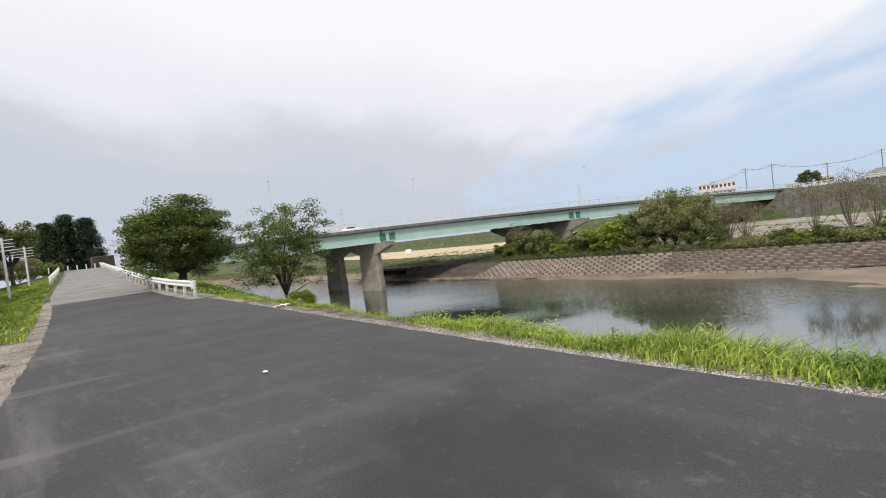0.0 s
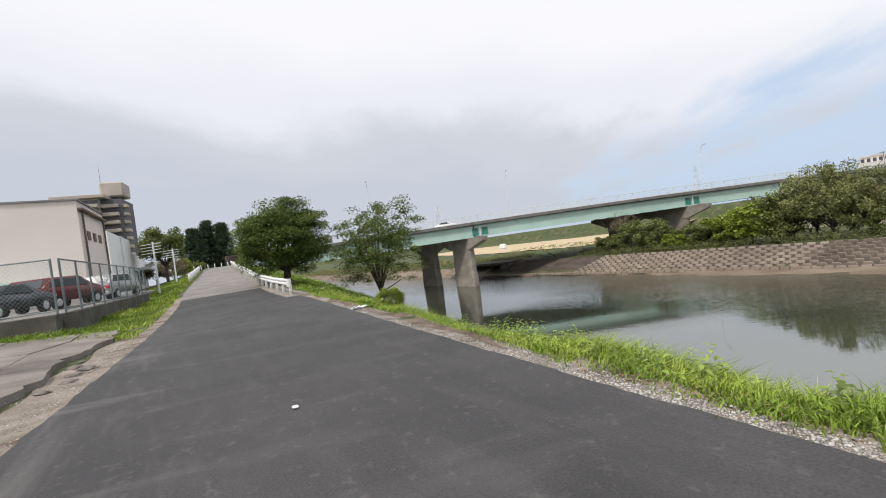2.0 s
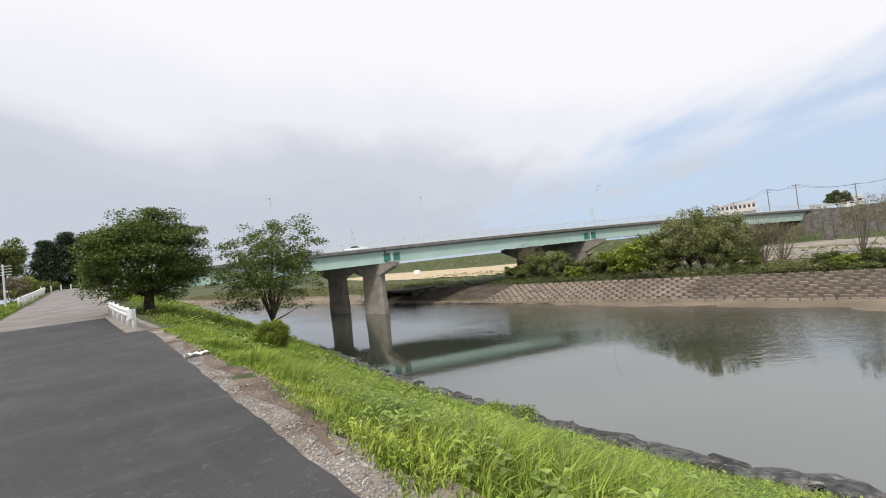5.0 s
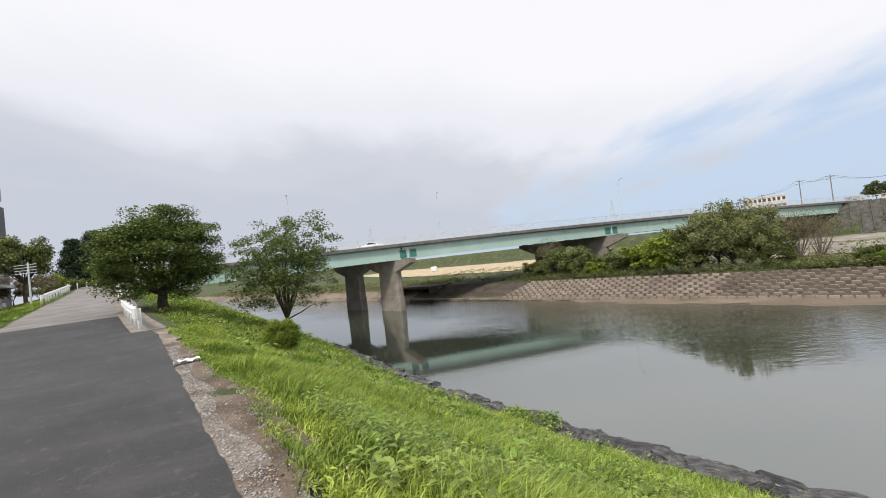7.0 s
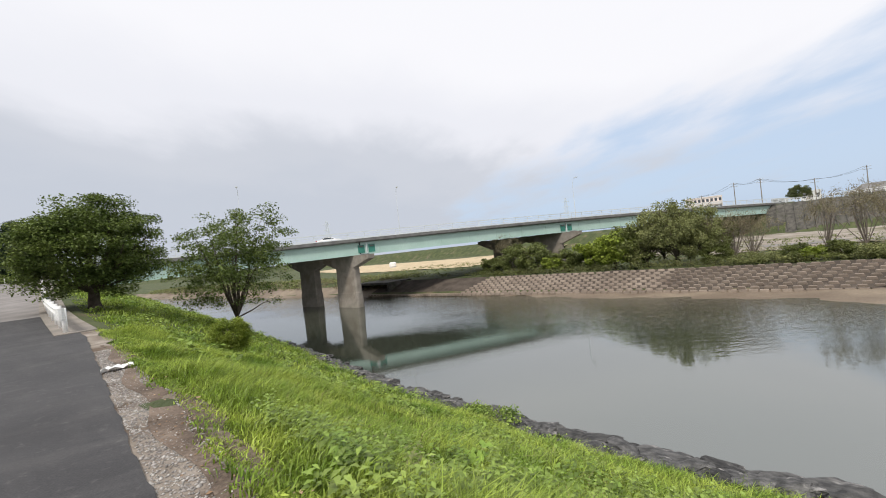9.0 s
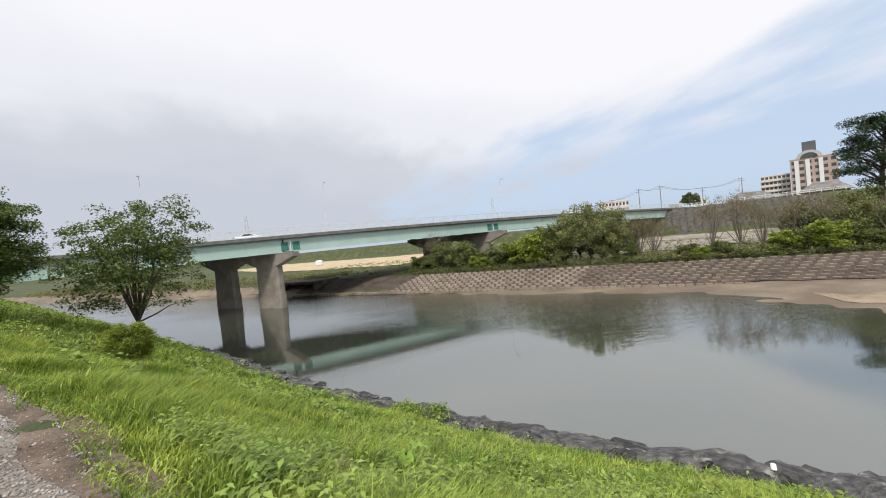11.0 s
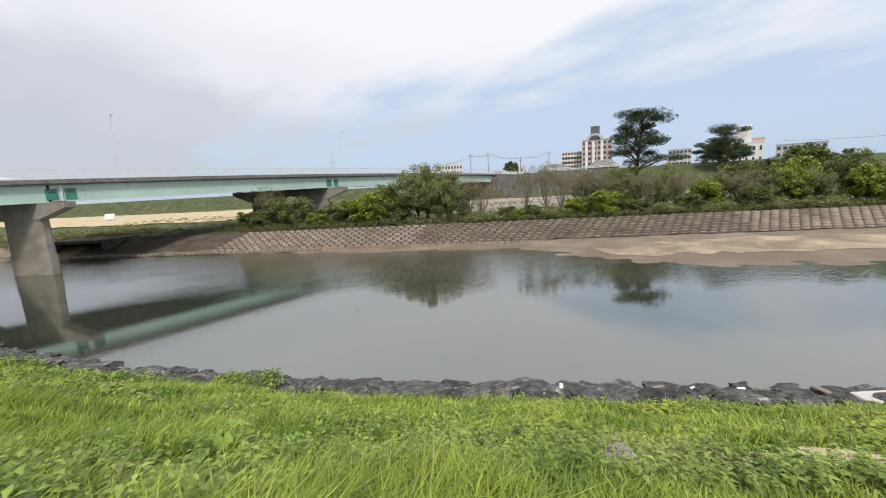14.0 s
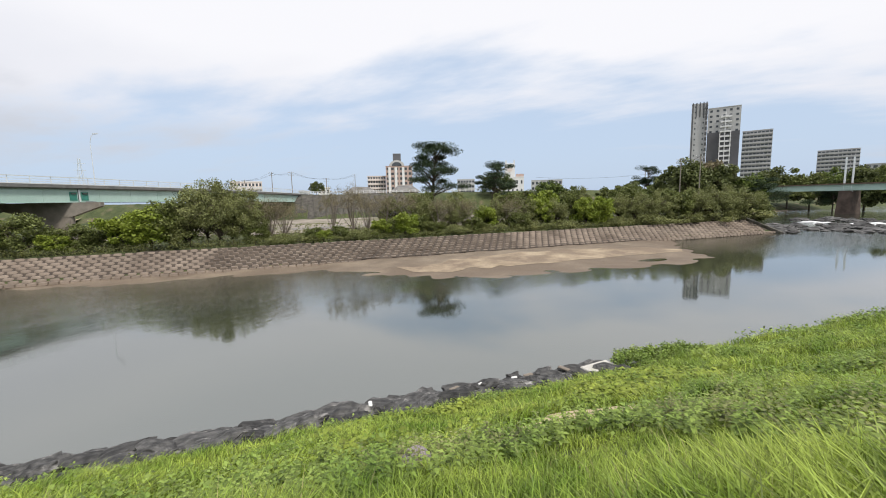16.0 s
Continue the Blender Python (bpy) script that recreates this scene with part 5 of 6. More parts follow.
# ---- buildings ----
def building(name, az0, az1, r, z0, z1, depth, wall, floors, bays, label, win=(0.6, 0.5), glass=None, balcony=False, roof=True, skip=0, turn=0.0, group=""):
    """A block whose front spans az0 to az1 at the distance r, facing the river."""
    a, b = polar(az0, r), polar(az1, r)
    w = (b - a).length
    mid = (a + b) / 2
    ang = math.degrees(math.atan2(b.y - a.y, b.x - a.x)) + turn
    ob = thing(name, (mid.x, mid.y, z0), label, "building", group, rz=ang)
    h = z1 - z0
    part("wall", cube((-w / 2, 0, 0), (w / 2, depth, h)), wall, ob)
    if roof:
        bm = cube((-w / 2 - 0.15, -0.15, h), (w / 2 + 0.15, depth + 0.15, h + 0.5))
        part("parapet", bm, wall, ob)
    fh, bw = h / floors, w / bays
    pane = cube((-bw * win[0] / 2, -0.06, 0), (bw * win[0] / 2, 0.05, fh * win[1]))
    me = bpy.data.meshes.new("window")
    pane.to_mesh(me)
    pane.free()
    me.materials.append(glass or M_GLASS)
    for f in range(skip, floors):
        if balcony:
            bm = cube((-w / 2 + 0.2, -1.1, f * fh + 0.02), (w / 2 - 0.2, -0.02, f * fh + fh * 0.42))
            part("balcony", bm, wall, ob)
        for i in range(bays):
            wnd = child("window", me, None, ob)
            wnd.location = (-w / 2 + (i + 0.5) * bw, -0.002, f * fh + fh * (0.46 if balcony else 0.28))
    return ob, w, h


# domed apartment house with a lower block beside it
ob, w, h = building("apartment_house", 53.25, 56.9, 300, -2, 26.0, 16, M_PINK_WALL, 8, 6, "pinkish apartment house with white bays and arched top")
for x in (-0.36, -0.12, 0.16):
    part("bay", cube((w * x - 0.9, -0.7, 1), (w * x + 0.9, -0.02, h - 0.5)), M_WHITE_WALL, ob, "white vertical bay")
bm = nb()
extrude(bm, [(-6.5 + 5.6 * math.cos(t), h + 4.6 * math.sin(t)) for t in np.linspace(0, math.pi, 13)][::1], 12, Matrix.Translation((5.0, 6, 0)))
part("arched_roof", bm, M_GREY_WALL, ob)
bm = nb()
extrude(bm, [(-6.5 + 3.6 * math.cos(t), h + 0.4 + 2.8 * math.sin(t)) for t in np.linspace(0, math.pi, 11)], 0.3, Matrix.Translation((5.0, -0.2, 0)))
part("window", bm, M_GLASS, ob, "arched window")
part("water_tank_house", cube((-4.2, 3, h + 4.0), (1.6, 9, h + 9.6), 0.1), M_DARK_WALL, ob, "dark box on the roof")
building("apartment_house", 50.7, 53.2, 310, -2, 19.6, 14, M_CREAM, 7, 7, "cream apartment block with rows of balconies", (0.7, 0.45), balcony=True)
# white hall with a square tower
ob, w, h = building("hall", 68.8, 72.4, 250, -2, 13.6, 18, M_WHITE_WALL, 3, 6, "white hall with a square corner tower", (0.35, 0.4), skip=1)
part("tower", cube((-w * 0.22, 1, h), (w * 0.16, 7, h + 8.6), 0.1), M_WHITE_WALL, ob)
for x in (-w * 0.2, w * 0.11):
    part("pinnacle", cube((x, 1.2, h + 8.6), (x + 0.8, 2.0, h + 10.4)), M_WHITE_WALL, ob)
part("clock_face", tube(nb(), [(-w * 0.03, 0.98, h + 5.2), (-w * 0.03, 0.8, h + 5.2)], [1.7, 1.7], 20), M_CREAM, ob, "pale round emblem on the tower")
part("roof", cube((w * 0.2, 2, h), (w * 0.5, 12, h + 2.2)), M_PINK_WALL, ob, "reddish roof storey")
building("apartment_house", 63.2, 65.6, 240, -2, 12.5, 14, M_GREY_WALL, 5, 6, "grey apartment block behind the pines", (0.7, 0.4), balcony=True)
building("apartment_house", 73.4, 77.5, 330, -2, 14.5, 14, M_GREY_WALL, 4, 8, "long low grey block in the distance")
building("apartment_house", 33.5, 37.2, 220, -2, 11.8, 12, M_CREAM, 4, 9, "cream apartment block beyond the bridge", (0.6, 0.4), balcony=True)
building("house", 44.0, 45.6, 190, 1.8, 7.6, 8, M_WHITE_WALL, 2, 3, "small white house on the levee")
building("house", 41.6, 43.0, 200, 1.8, 6.4, 8, M_GREY_WALL, 2, 3, "small grey house on the levee")
for az0, az1, r, top, name in ((47.2, 52.2, 165, 7.2, "pavilion"), (53.6, 58.0, 150, 7.0, "pavilion")):
    a, b = polar(az0, r), polar(az1, r)
    w = (b - a).length
    m = (a + b) / 2
    ob = thing(name, (m.x, m.y, 1.9), "low timber pavilion with a dark hipped roof", "pavilion", "pavilions on the levee", rz=math.degrees(math.atan2(b.y - a.y, b.x - a.x)))
    part("wall", cube((-w * 0.42, 0.8, 0), (w * 0.42, 5.5, 2.6)), M_WOOD, ob)
    bm = nb()
    vs = [bm.verts.new(v) for v in ((-w / 2, 0, 2.6), (w / 2, 0, 2.6), (w / 2, 6.4, 2.6), (-w / 2, 6.4, 2.6), (-w * 0.22, 3.2, top - 1.9), (w * 0.22, 3.2, top - 1.9))]
    for f in ((0, 1, 5, 4), (1, 2, 5), (2, 3, 4, 5), (3, 0, 4), (3, 2, 1, 0)):
        bm.faces.new([vs[i] for i in f])
    part("roof", bm, M_ROOF, ob)

# tower blocks downstream
ob, w, h = building("tower_block", 93.0, 96.1, 350, -3, 60.5, 16, M_GREY_WALL, 18, 5, "tall grey and charcoal tower block", (0.4, 0.4), roof=True)
part("cladding", cube((-w / 2 + 0.1, -0.3, 0), (w / 2 - 0.1, -0.004, h * 0.74)), M_DARK_WALL, ob, "charcoal lower front")
for i in range(17):
    part("balcony", cube((-w * 0.10, -1.5, 3 + i * 3.35), (w * 0.24, -0.32, 4.2 + i * 3.35)), M_WHITE_WALL, ob)
for x in (-0.10, 0.05, 0.22):
    part("pilaster", cube((w * x - 0.25, -1.7, 0), (w * x + 0.25, -1.45, h * (0.95 if x == 0.05 else 0.74))), M_WHITE_WALL, ob, "white upright strip")
ob, w, h = building("tower_block", 91.35, 92.95, 346, -3, 64.5, 14, M_GREY_WALL, 18, 2, "slender grey stair tower with dark stripes", (0.15, 0.3), roof=False)
for x in (-0.42, -0.2, 0.02, 0.24, 0.42):
    part("fin", cube((w * x - 0.35, -0.25, h * 0.86 if x > -0.4 else 0), (w * x + 0.35, -0.004, h + 0.6)), M_DARK_WALL, ob, "dark vertical fin")
for i in range(18):
    part("landing", cube((w * 0.36, -1.2, 2 + i * 3.6), (w * 0.5, -0.3, 4.2 + i * 3.6)), M_DARK_WALL, ob)
building("tower_block", 96.35, 99.0, 400, -3, 48.5, 14, M_GREY_WALL, 16, 8, "grey tower block with horizontal balcony bands", (0.8, 0.35), balcony=True)
building("tower_block", 102.7, 105.8, 500, -3, 36.8, 14, M_GREY_WALL, 12, 10, "wide grey apartment tower with balcony bands", (0.8, 0.35), balcony=True)
building("apartment_house", 106.2, 110, 480, -3, 22, 14, M_GREY_WALL, 6, 8, "far grey apartment block")


# ---- railway bridge, weir ----
def rail_bridge():
    p0, p1 = polar(96.5, 197), polar(122, 165)
    d = (p1 - p0).normalized()
    sidev = Vector((-d.y, d.x, 0))
    ob = thing("railway_bridge", (0, 0, 0), "old green steel girder railway bridge", "bridge")
    for off in (0, 3.5):
        bm = nb()
        beam(bm, p0 + sidev * off + Vector((0, 0, 2.3)), p1 + sidev * off + Vector((0, 0, 2.3)), 0.5, 1.9)
        part("girder", bm, M_GREEN_STEEL, ob)
    bm = nb()
    beam(bm, p0 + sidev * 1.7 + Vector((0, 0, 3.45)), p1 + sidev * 1.7 + Vector((0, 0, 3.45)), 5.2, 0.38)
    part("deck", bm, M_RUST, ob)
    for k, dz in ((0.38, 0.0), (0.72, 0.0), (0.03, 0)):
        c = p0.lerp(p1, k) + sidev * 1.7
        bm = nb()
        m = Matrix.Translation((c.x, c.y, 0)) @ Matrix.Rotation(math.atan2(d.y, d.x), 4, "Z")
        vs = []
        for z, a, b in ((-7, 1.9, 3.0), (1.3, 1.5, 2.6)):
            vs.append([bm.verts.new(m @ Vector((x, y, z))) for x, y in ((-a, -b), (a, -b), (a, b), (-a, b))])
        for i in range(4):
            bm.faces.new((vs[0][i], vs[0][(i + 1) % 4], vs[1][(i + 1) % 4], vs[1][i]))
        bm.faces.new(vs[1])
        part("pier", bm, M_PIER_DARK, ob, "dark brown tapering pier")
    for k in (0.372, 0.395):
        c = p0.lerp(p1, k)
        bm = nb()
        beam(bm, c + Vector((0, 0, 1.0)), c + Vector((0, 0, 11.8)), 0.42, 0.42)
        part("catenary_mast", bm, M_RAIL_GREY, ob)


rail_bridge()
rng = np.random.default_rng(91)
for i in range(120):
    az, r = rng.uniform(99.4, 109), rng.uniform(100, 150)
    if az < 101.5 and r > 118:
        r = rng.uniform(95, 112)
    p = polar(az, r)
    ob = new("boulder", rocks[rng.integers(6)])
    k = rng.uniform(0.5, 1.4)
    ob.matrix_world = pose(p.x, p.y, WATER + 0.1, 0, 0, rng.uniform(0, 360)) @ Matrix.Diagonal((k * 1.4, k, k * 0.7, 1))
    tagged(ob, "grey boulder in the rapids downstream", "boulder", "boulders of the rapids")
M_FOAM = mat("white_water", (0.72, 0.74, 0.75), (0.80, 0.81, 0.82), scale=2, rough=0.6, bump=0.6, fine=8)
for az, r, w in ((102.6, 128, 5.0), (103.6, 126, 3.5), (106.4, 124, 4.5), (107.4, 128, 3.0)):
    bm = nb()
    bmesh.ops.create_icosphere(bm, subdivisions=3, radius=1)
    for v in bm.verts:
        v.co *= 1 + 0.5 * noise.noise(v.co * 2.3 + Vector((az, r, 0)))
        v.co = Vector((v.co.x * w * 0.5, v.co.y * w * 0.25, v.co.z * 0.4))
    p = polar(az, r)
    single("rapids", bm, M_FOAM, "white foaming water between the boulders", "rapids", "white water of the weir", at=(p.x, p.y, WATER), rz=rng.uniform(-20, 20) - az, smooth=True)
# slanting pipe and steps at the end of the revetment
bm = nb()
a, b = Vector((*sd(75.5, 59.2), -3.2)), Vector((*sd(76.5, 52.6), -5.9))
beam(bm, a, b, 0.8, 0.5)
single("concrete_ramp", bm, M_CONCRETE_DARK, "dark concrete edge beam at the revetment's end", "edge beam")

# ---- levee, flood-plain surfaces ----
S = steps((-6, 26, 30))
lev = interp(S, LEVEE)
pv = sheet("levee_paving", S, lev[:, None] + np.linspace(0.2, 8.8, 5), 0.10, M_CONCRETE_DARK, label="dark stained concrete slope of the levee", category="paving", smooth=False)
for s_ in np.arange(-5.5, 26, 1.6):
    l0 = float(interp(s_, LEVEE))
    bm = nb()
    beam(bm, (*sd(s_, l0 + 0.3), -2.6), (*sd(s_, l0 + 8.7), 2.12 + 1.6 * min((s_ + 14) / 8, 1.0)), 0.16, 0.16)
    part("rib", bm, M_CONCRETE_DARK, pv)
S = steps((-20, 70, 30))
sheet("flood_plain_road", S, np.repeat(np.linspace(83, 91, 5)[None], len(S), 0), 0.12, M_ASPHALT_OLD, label="pale road on the flood plain", category="road")
S = steps((-190, -62, 40))
near = np.interp(S, (-190, -110, -62), (120, 88, 84))
sheet("dirt_track", S, near[:, None] + np.interp(S, (-190, -62), (30, 60))[:, None] * np.linspace(0, 1, 6), 0.14, M_SAND, label="wide pale dirt track on the flood plain", category="track")
p = far(-5.3, 150)
ob = thing("storage_tank", p, "white rounded storage container on the dirt track", "container")
part("body", cube((-1.2, -1, 0.1), (1.2, 1, 2.0), 0.35), M_WHITE_WALL, ob)
part("base", cube((-1.25, -1.05, 0), (1.25, 1.05, 0.12), 0.02), M_GREY_WALL, ob)
S = steps((-34, 44, 60))
lo, hi = 78 + 3.0 * np.sin(S * 0.21) + 1.5 * np.sin(S * 0.7), interp(S, LEVEE) - 0.6 + 0.3 * np.sin(S * 0.9)
sheet("flood_plain_yard", S, lo[:, None] + (hi - lo)[:, None] * np.linspace(0, 1, 16), 0.12, mat("dusty_gravel", (0.24, 0.205, 0.17), (0.36, 0.32, 0.275), scale=0.25, rough=0.95, bump=0.4, fine=6, stain=(0.16, 0.15, 0.085), stain_scale=0.12, stain_at=(0.5, 0.62)), label="bare dusty gravel on the flood plain below the levee", category="ground")
# white rail on the levee crown
rail = thing("levee_railing", (0, 0, 0), "long white railing along the levee crown", "railing")
ends = [Vector((*sd(s_, float(interp(s_, LEVEE)) + 10), 3.7)) for s_ in np.linspace(-2, 60, 32)]
for a, b in zip(ends, ends[1:]):
    bm = nb()
    beam(bm, a, a + Vector((0, 0, 0.9)), 0.1, 0.1)
    part("post", bm, M_WHITE, rail)
for z in (0.5, 0.9):
    bm = nb()
    beam(bm, ends[0] + Vector((0, 0, z)), ends[15] + Vector((0, 0, z)), 0.07, 0.1)
    beam(bm, ends[15] + Vector((0, 0, z)), ends[-1] + Vector((0, 0, z)), 0.07, 0.1)
    part("rail", bm, M_WHITE, rail)


# ---- poles, wires, pylons ----
def utility_pole(p, h, rz, label, arms=2):
    ob = thing("utility_pole", p, label, "utility pole", "utility poles", rz=rz)
    part("pole", tube(nb(), [(0, 0, 0), (0, 0, h)], [0.17, 0.11], 8), M_CONCRETE, ob)
    for i in range(arms):
        z = h - 0.4 - i * 0.9
        arm = part("crossarm", beam(nb(), (-1.1, 0.1, z), (1.1, 0.1, z), 0.09, 0.09), M_STEEL, ob)
        for x in (-1.0, -0.4, 0.4, 1.0):
            part("insulator", tube(nb(), [(x, 0.1, z + 0.04), (x, 0.1, z + 0.26)], [0.06, 0.045], 6), M_WHITE, arm)
    return ob


def wire(a, b, sag):
    a, b = Vector(a), Vector(b)
    pts = [a.lerp(b, t) - Vector((0, 0, sag * 4 * t * (1 - t))) for t in np.linspace(0, 1, 9)]
    single("power_line", tube(nb(), pts, [0.03] * 9, 4, False), M_BLACK, "thin sagging black power line", "power line", "power lines")


poles = [(38.4, 165, 13.0), (40.8, 160, 12.8), (45.2, 170, 11.0), (49.0, 185, 13.5), (35.2, 190, 11.5), (31.0, 200, 10.5), (87.0, 165, 11.5), (92.5, 125, 11.5), (90.5, 128, 11.0)]
tops = []
for az, r, z in poles:
    p = polar(az, r, 0)
    base = ground_z(*to_sd(p.x, p.y))
    utility_pole((p.x, p.y, base - 0.1), z - base + 0.1, 20 - az, "grey concrete utility pole with crossarms")
    tops.append(Vector((p.x, p.y, z - 0.25)))
for i, j in ((5, 4), (4, 0), (0, 1), (1, 2), (2, 3), (8, 7)):
    for off in (-0.9, 0.9):
        wire(tops[i] + Vector((off, 0, 0)), tops[j] + Vector((off, 0, 0)), 0.9)
wire(polar(74, 170, 9.5), polar(88, 165, 9.0), 1.0)


def pylon(p, h, label):
    ob = thing("transmission_tower", p, label, "pylon", "pylons on the skyline")
    bm = nb()
    for i in range(4):
        sx, sy = ((1, 1), (1, -1), (-1, -1), (-1, 1))[i]
        beam(bm, (sx * h * 0.07, sy * h * 0.07, 0), (sx * h * 0.015, sy * h * 0.015, h), 0.35, 0.35)
    part("mast", bm, M_RAIL_GREY, ob)
    for i, f in enumerate((0.62, 0.76, 0.9)):
        part("arm", beam(nb(), (-h * 0.1, 0, h * f), (h * 0.1, 0, h * f), 0.4, 0.5), M_RAIL_GREY, ob)
    bm = nb()
    for i in range(8):
        f0, f1 = i / 8, (i + 1) / 8
        w0, w1 = h * (0.07 - 0.055 * f0), h * (0.07 - 0.055 * f1)
        k = 1 if i % 2 else -1
        beam(bm, (-w0 * k, -w0, h * f0), (w1 * k, -w1, h * f1), 0.25, 0.25)
    part("bracing", bm, M_RAIL_GREY, ob)


pylon(far(-13.6, 600), 58, "distant grey lattice power pylon")
pylon(far(19.6, 700), 62, "very distant grey lattice power pylon")

# ---- left of the road: wall, fence, car park, houses ----
LOT = 0.95
F0, F1, F2 = Vector((-33.0, 3.8, 0)), Vector((-16.5, 13.3, 0)), Vector((-29.6, 27.2, 0))


def retaining_wall(a, b, name):
    d = (b - a).normalized()
    nside = Vector((-d.y, d.x, 0))
    bm = nb()
    L = (b - a).length
    m = Matrix.Translation(a) @ Matrix.Rotation(math.atan2(d.y, d.x), 4, "Z")
    box(bm, (-0.02, 0.0, -0.4), (L, 0.3, LOT), 0.02, m)
    w = single(name, bm, M_WALL_STAIN, "stained concrete retaining wall of the car park", "retaining wall", kind="structure")
    return w


retaining_wall(F1, F0, "wall_lot_1")
retaining_wall(F2, F1 - (F1 - F2).normalized() * 0.3, "wall_lot_2")
bm = nb()
vs = [bm.verts.new(v) for v in ((-16.9, 13.4, LOT - 0.02), (-29.8, 27.0, LOT - 0.02), (-70, 66, LOT - 0.02), (-95, 30, LOT - 0.02), (-33.2, 4.0, LOT - 0.02))]
bm.faces.new(vs)
g = bmesh.ops.extrude_face_region(bm, geom=bm.faces[:])
for v in g["geom"]:
    if isinstance(v, bmesh.types.BMVert):
        v.co.z -= 0.5
single("car_park", bm, M_ASPHALT_OLD, "worn asphalt of the raised car park", "car park", kind="structure")


def mesh_fence(a, b, label):
    d = (b - a).normalized()
    L = (b - a).length
    fn = thing("chain_fence", (a.x, a.y, LOT), label, "fence", "fences of the car park", rz=math.degrees(math.atan2(d.y, d.x)))
    n = round(L / 2.0)
    H = 1.9
    post = tube(nb(), [(0, 0.15, 0), (0, 0.15, H)], [0.035, 0.035], 8)
    first = part("post", post, M_FENCE, fn)
    for i in range(1, n + 1):
        o = child("post", first.data, None, fn)
        o.location = (L * i / n, 0, 0)
    for z in (H - 0.03, 0.12):
        part("rail", tube(nb(), [(0, 0.15, z), (L, 0.15, z)], [0.028, 0.028], 6), M_FENCE, fn)
    # the wire lattice
    V, Fc, k = [], [], 0
    t = 0.006
    for x in np.arange(-H, L, 0.14):
        for sgn in (1, -1):
            xa, xb = (x, x + H) if sgn > 0 else (x + H, x)
            za, zb = 0.0, H
            q = [(xa, za), (xb, zb)]
            (x0, z0), (x1, z1) = q
            def cut(xx):
                return z0 + (z1 - z0) * (xx - x0) / (x1 - x0)
            pts = []
            for xx, zz in q:
                if xx < 0:
                    xx, zz = 0, cut(0)
                if xx > L:
                    xx, zz = L, cut(L)
                pts.append((xx, zz))
            (x0, z0), (x1, z1) = pts
            V += [(x0 - t, 0.15, z0), (x0 + t, 0.15, z0), (x1 + t, 0.15, z1), (x1 - t, 0.15, z1)]
            Fc.append((k, k + 1, k + 2, k + 3))
            k += 4
    child("wire_mesh", fast_mesh("wire_mesh", V, Fc), M_FENCE, fn)
    return fn


mesh_fence(F1, F0, "tall blue-grey chain link fence on the wall")
mesh_fence(F2, F1, "tall blue-grey chain link fence beside the road")


def car(p, rz, paint, label, kind="sedan", name="car"):
    ob = thing(name, p, label, "car", "parked cars", rz=rz)
    prof = {
        "sedan": [(-2.25, 0.35), (-2.28, 0.72), (-2.1, 0.95), (-1.45, 1.0), (-0.85, 1.38), (0.35, 1.42), (1.05, 1.0), (2.1, 0.86), (2.3, 0.6), (2.25, 0.32)],
        "wagon": [(-2.2, 0.4), (-2.25, 0.9), (-2.15, 1.15), (-1.9, 1.62), (0.35, 1.66), (1.05, 1.12), (2.0, 0.98), (2.2, 0.7), (2.2, 0.36)],
        "van": [(-2.1, 0.4), (-2.15, 1.1), (-2.0, 1.9), (1.0, 1.92), (1.75, 1.2), (2.1, 1.0), (2.15, 0.4)],
    }[kind]
    bm = nb()
    extrude(bm, prof, 1.72, Matrix())
    bmesh.ops.bevel(bm, geom=bm.edges[:], offset=0.07, segments=2, affect="EDGES")
    part("body", bm, paint, ob, "", True)
    top = max(z for x, z in prof)
    for y in (-0.865, 0.865):
        bm = nb()
        g0 = 1.02 if kind == "sedan" else 1.14
        extrude(bm, [(-1.25, g0), (-0.8, top - 0.1), (0.3, top - 0.1), (0.8, g0)] if kind == "sedan" else [(-1.85, g0), (-1.7, top - 0.12), (0.3, top - 0.12), (0.85, g0)], 0.03, Matrix.Translation((0, y, 0)))
        part("side_window", bm, M_GLASS, ob)
    bm = nb()
    xb = -1.25 if kind == "sedan" else -2.06
    extrude(bm, [(xb - 0.32, 1.02), (xb + 0.22, top - 0.08), (xb + 0.3, top - 0.1), (xb - 0.2, 1.0)] if kind == "sedan" else [(xb - 0.12, 1.15), (xb + 0.1, top - 0.12), (xb + 0.16, top - 0.12), (xb, 1.15)], 1.4, Matrix())
    part("rear_window", bm, M_GLASS, ob)
    for y in (-0.68, 0.68):
        part("tail_light", cube((-2.31, y - 0.16, 0.72), (-2.18, y + 0.16, 0.92), 0.02), M_RED, ob)
        part("headlight", cube((2.1, y - 0.16, 0.66), (2.3, y + 0.16, 0.8), 0.02), M_WHITE, ob)
    part("bumper", cube((-2.36, -0.8, 0.36), (-2.2, 0.8, 0.58), 0.04), paint, ob)
    for x in (-1.4, 1.38):
        for y in (-0.8, 0.8):
            wh = part("wheel", tube(nb(), [(x, y - 0.1, 0.32), (x, y + 0.1, 0.32)], [0.32, 0.32], 20), M_BLACK, ob)
            sgn = 1 if y > 0 else -1
            part("rim", tube(nb(), [(x, y + sgn * 0.1, 0.32), (x, y + sgn * 0.115, 0.32)], [0.2, 0.17], 14), M_CAR_SILVER, wh)
    return ob


def seen(az, r, z):
    """A place in the direction az from the start of the walk."""
    a = radians(az)
    return Vector((-0.127 + math.sin(a) * r, 1.833 + math.cos(a) * r, z))


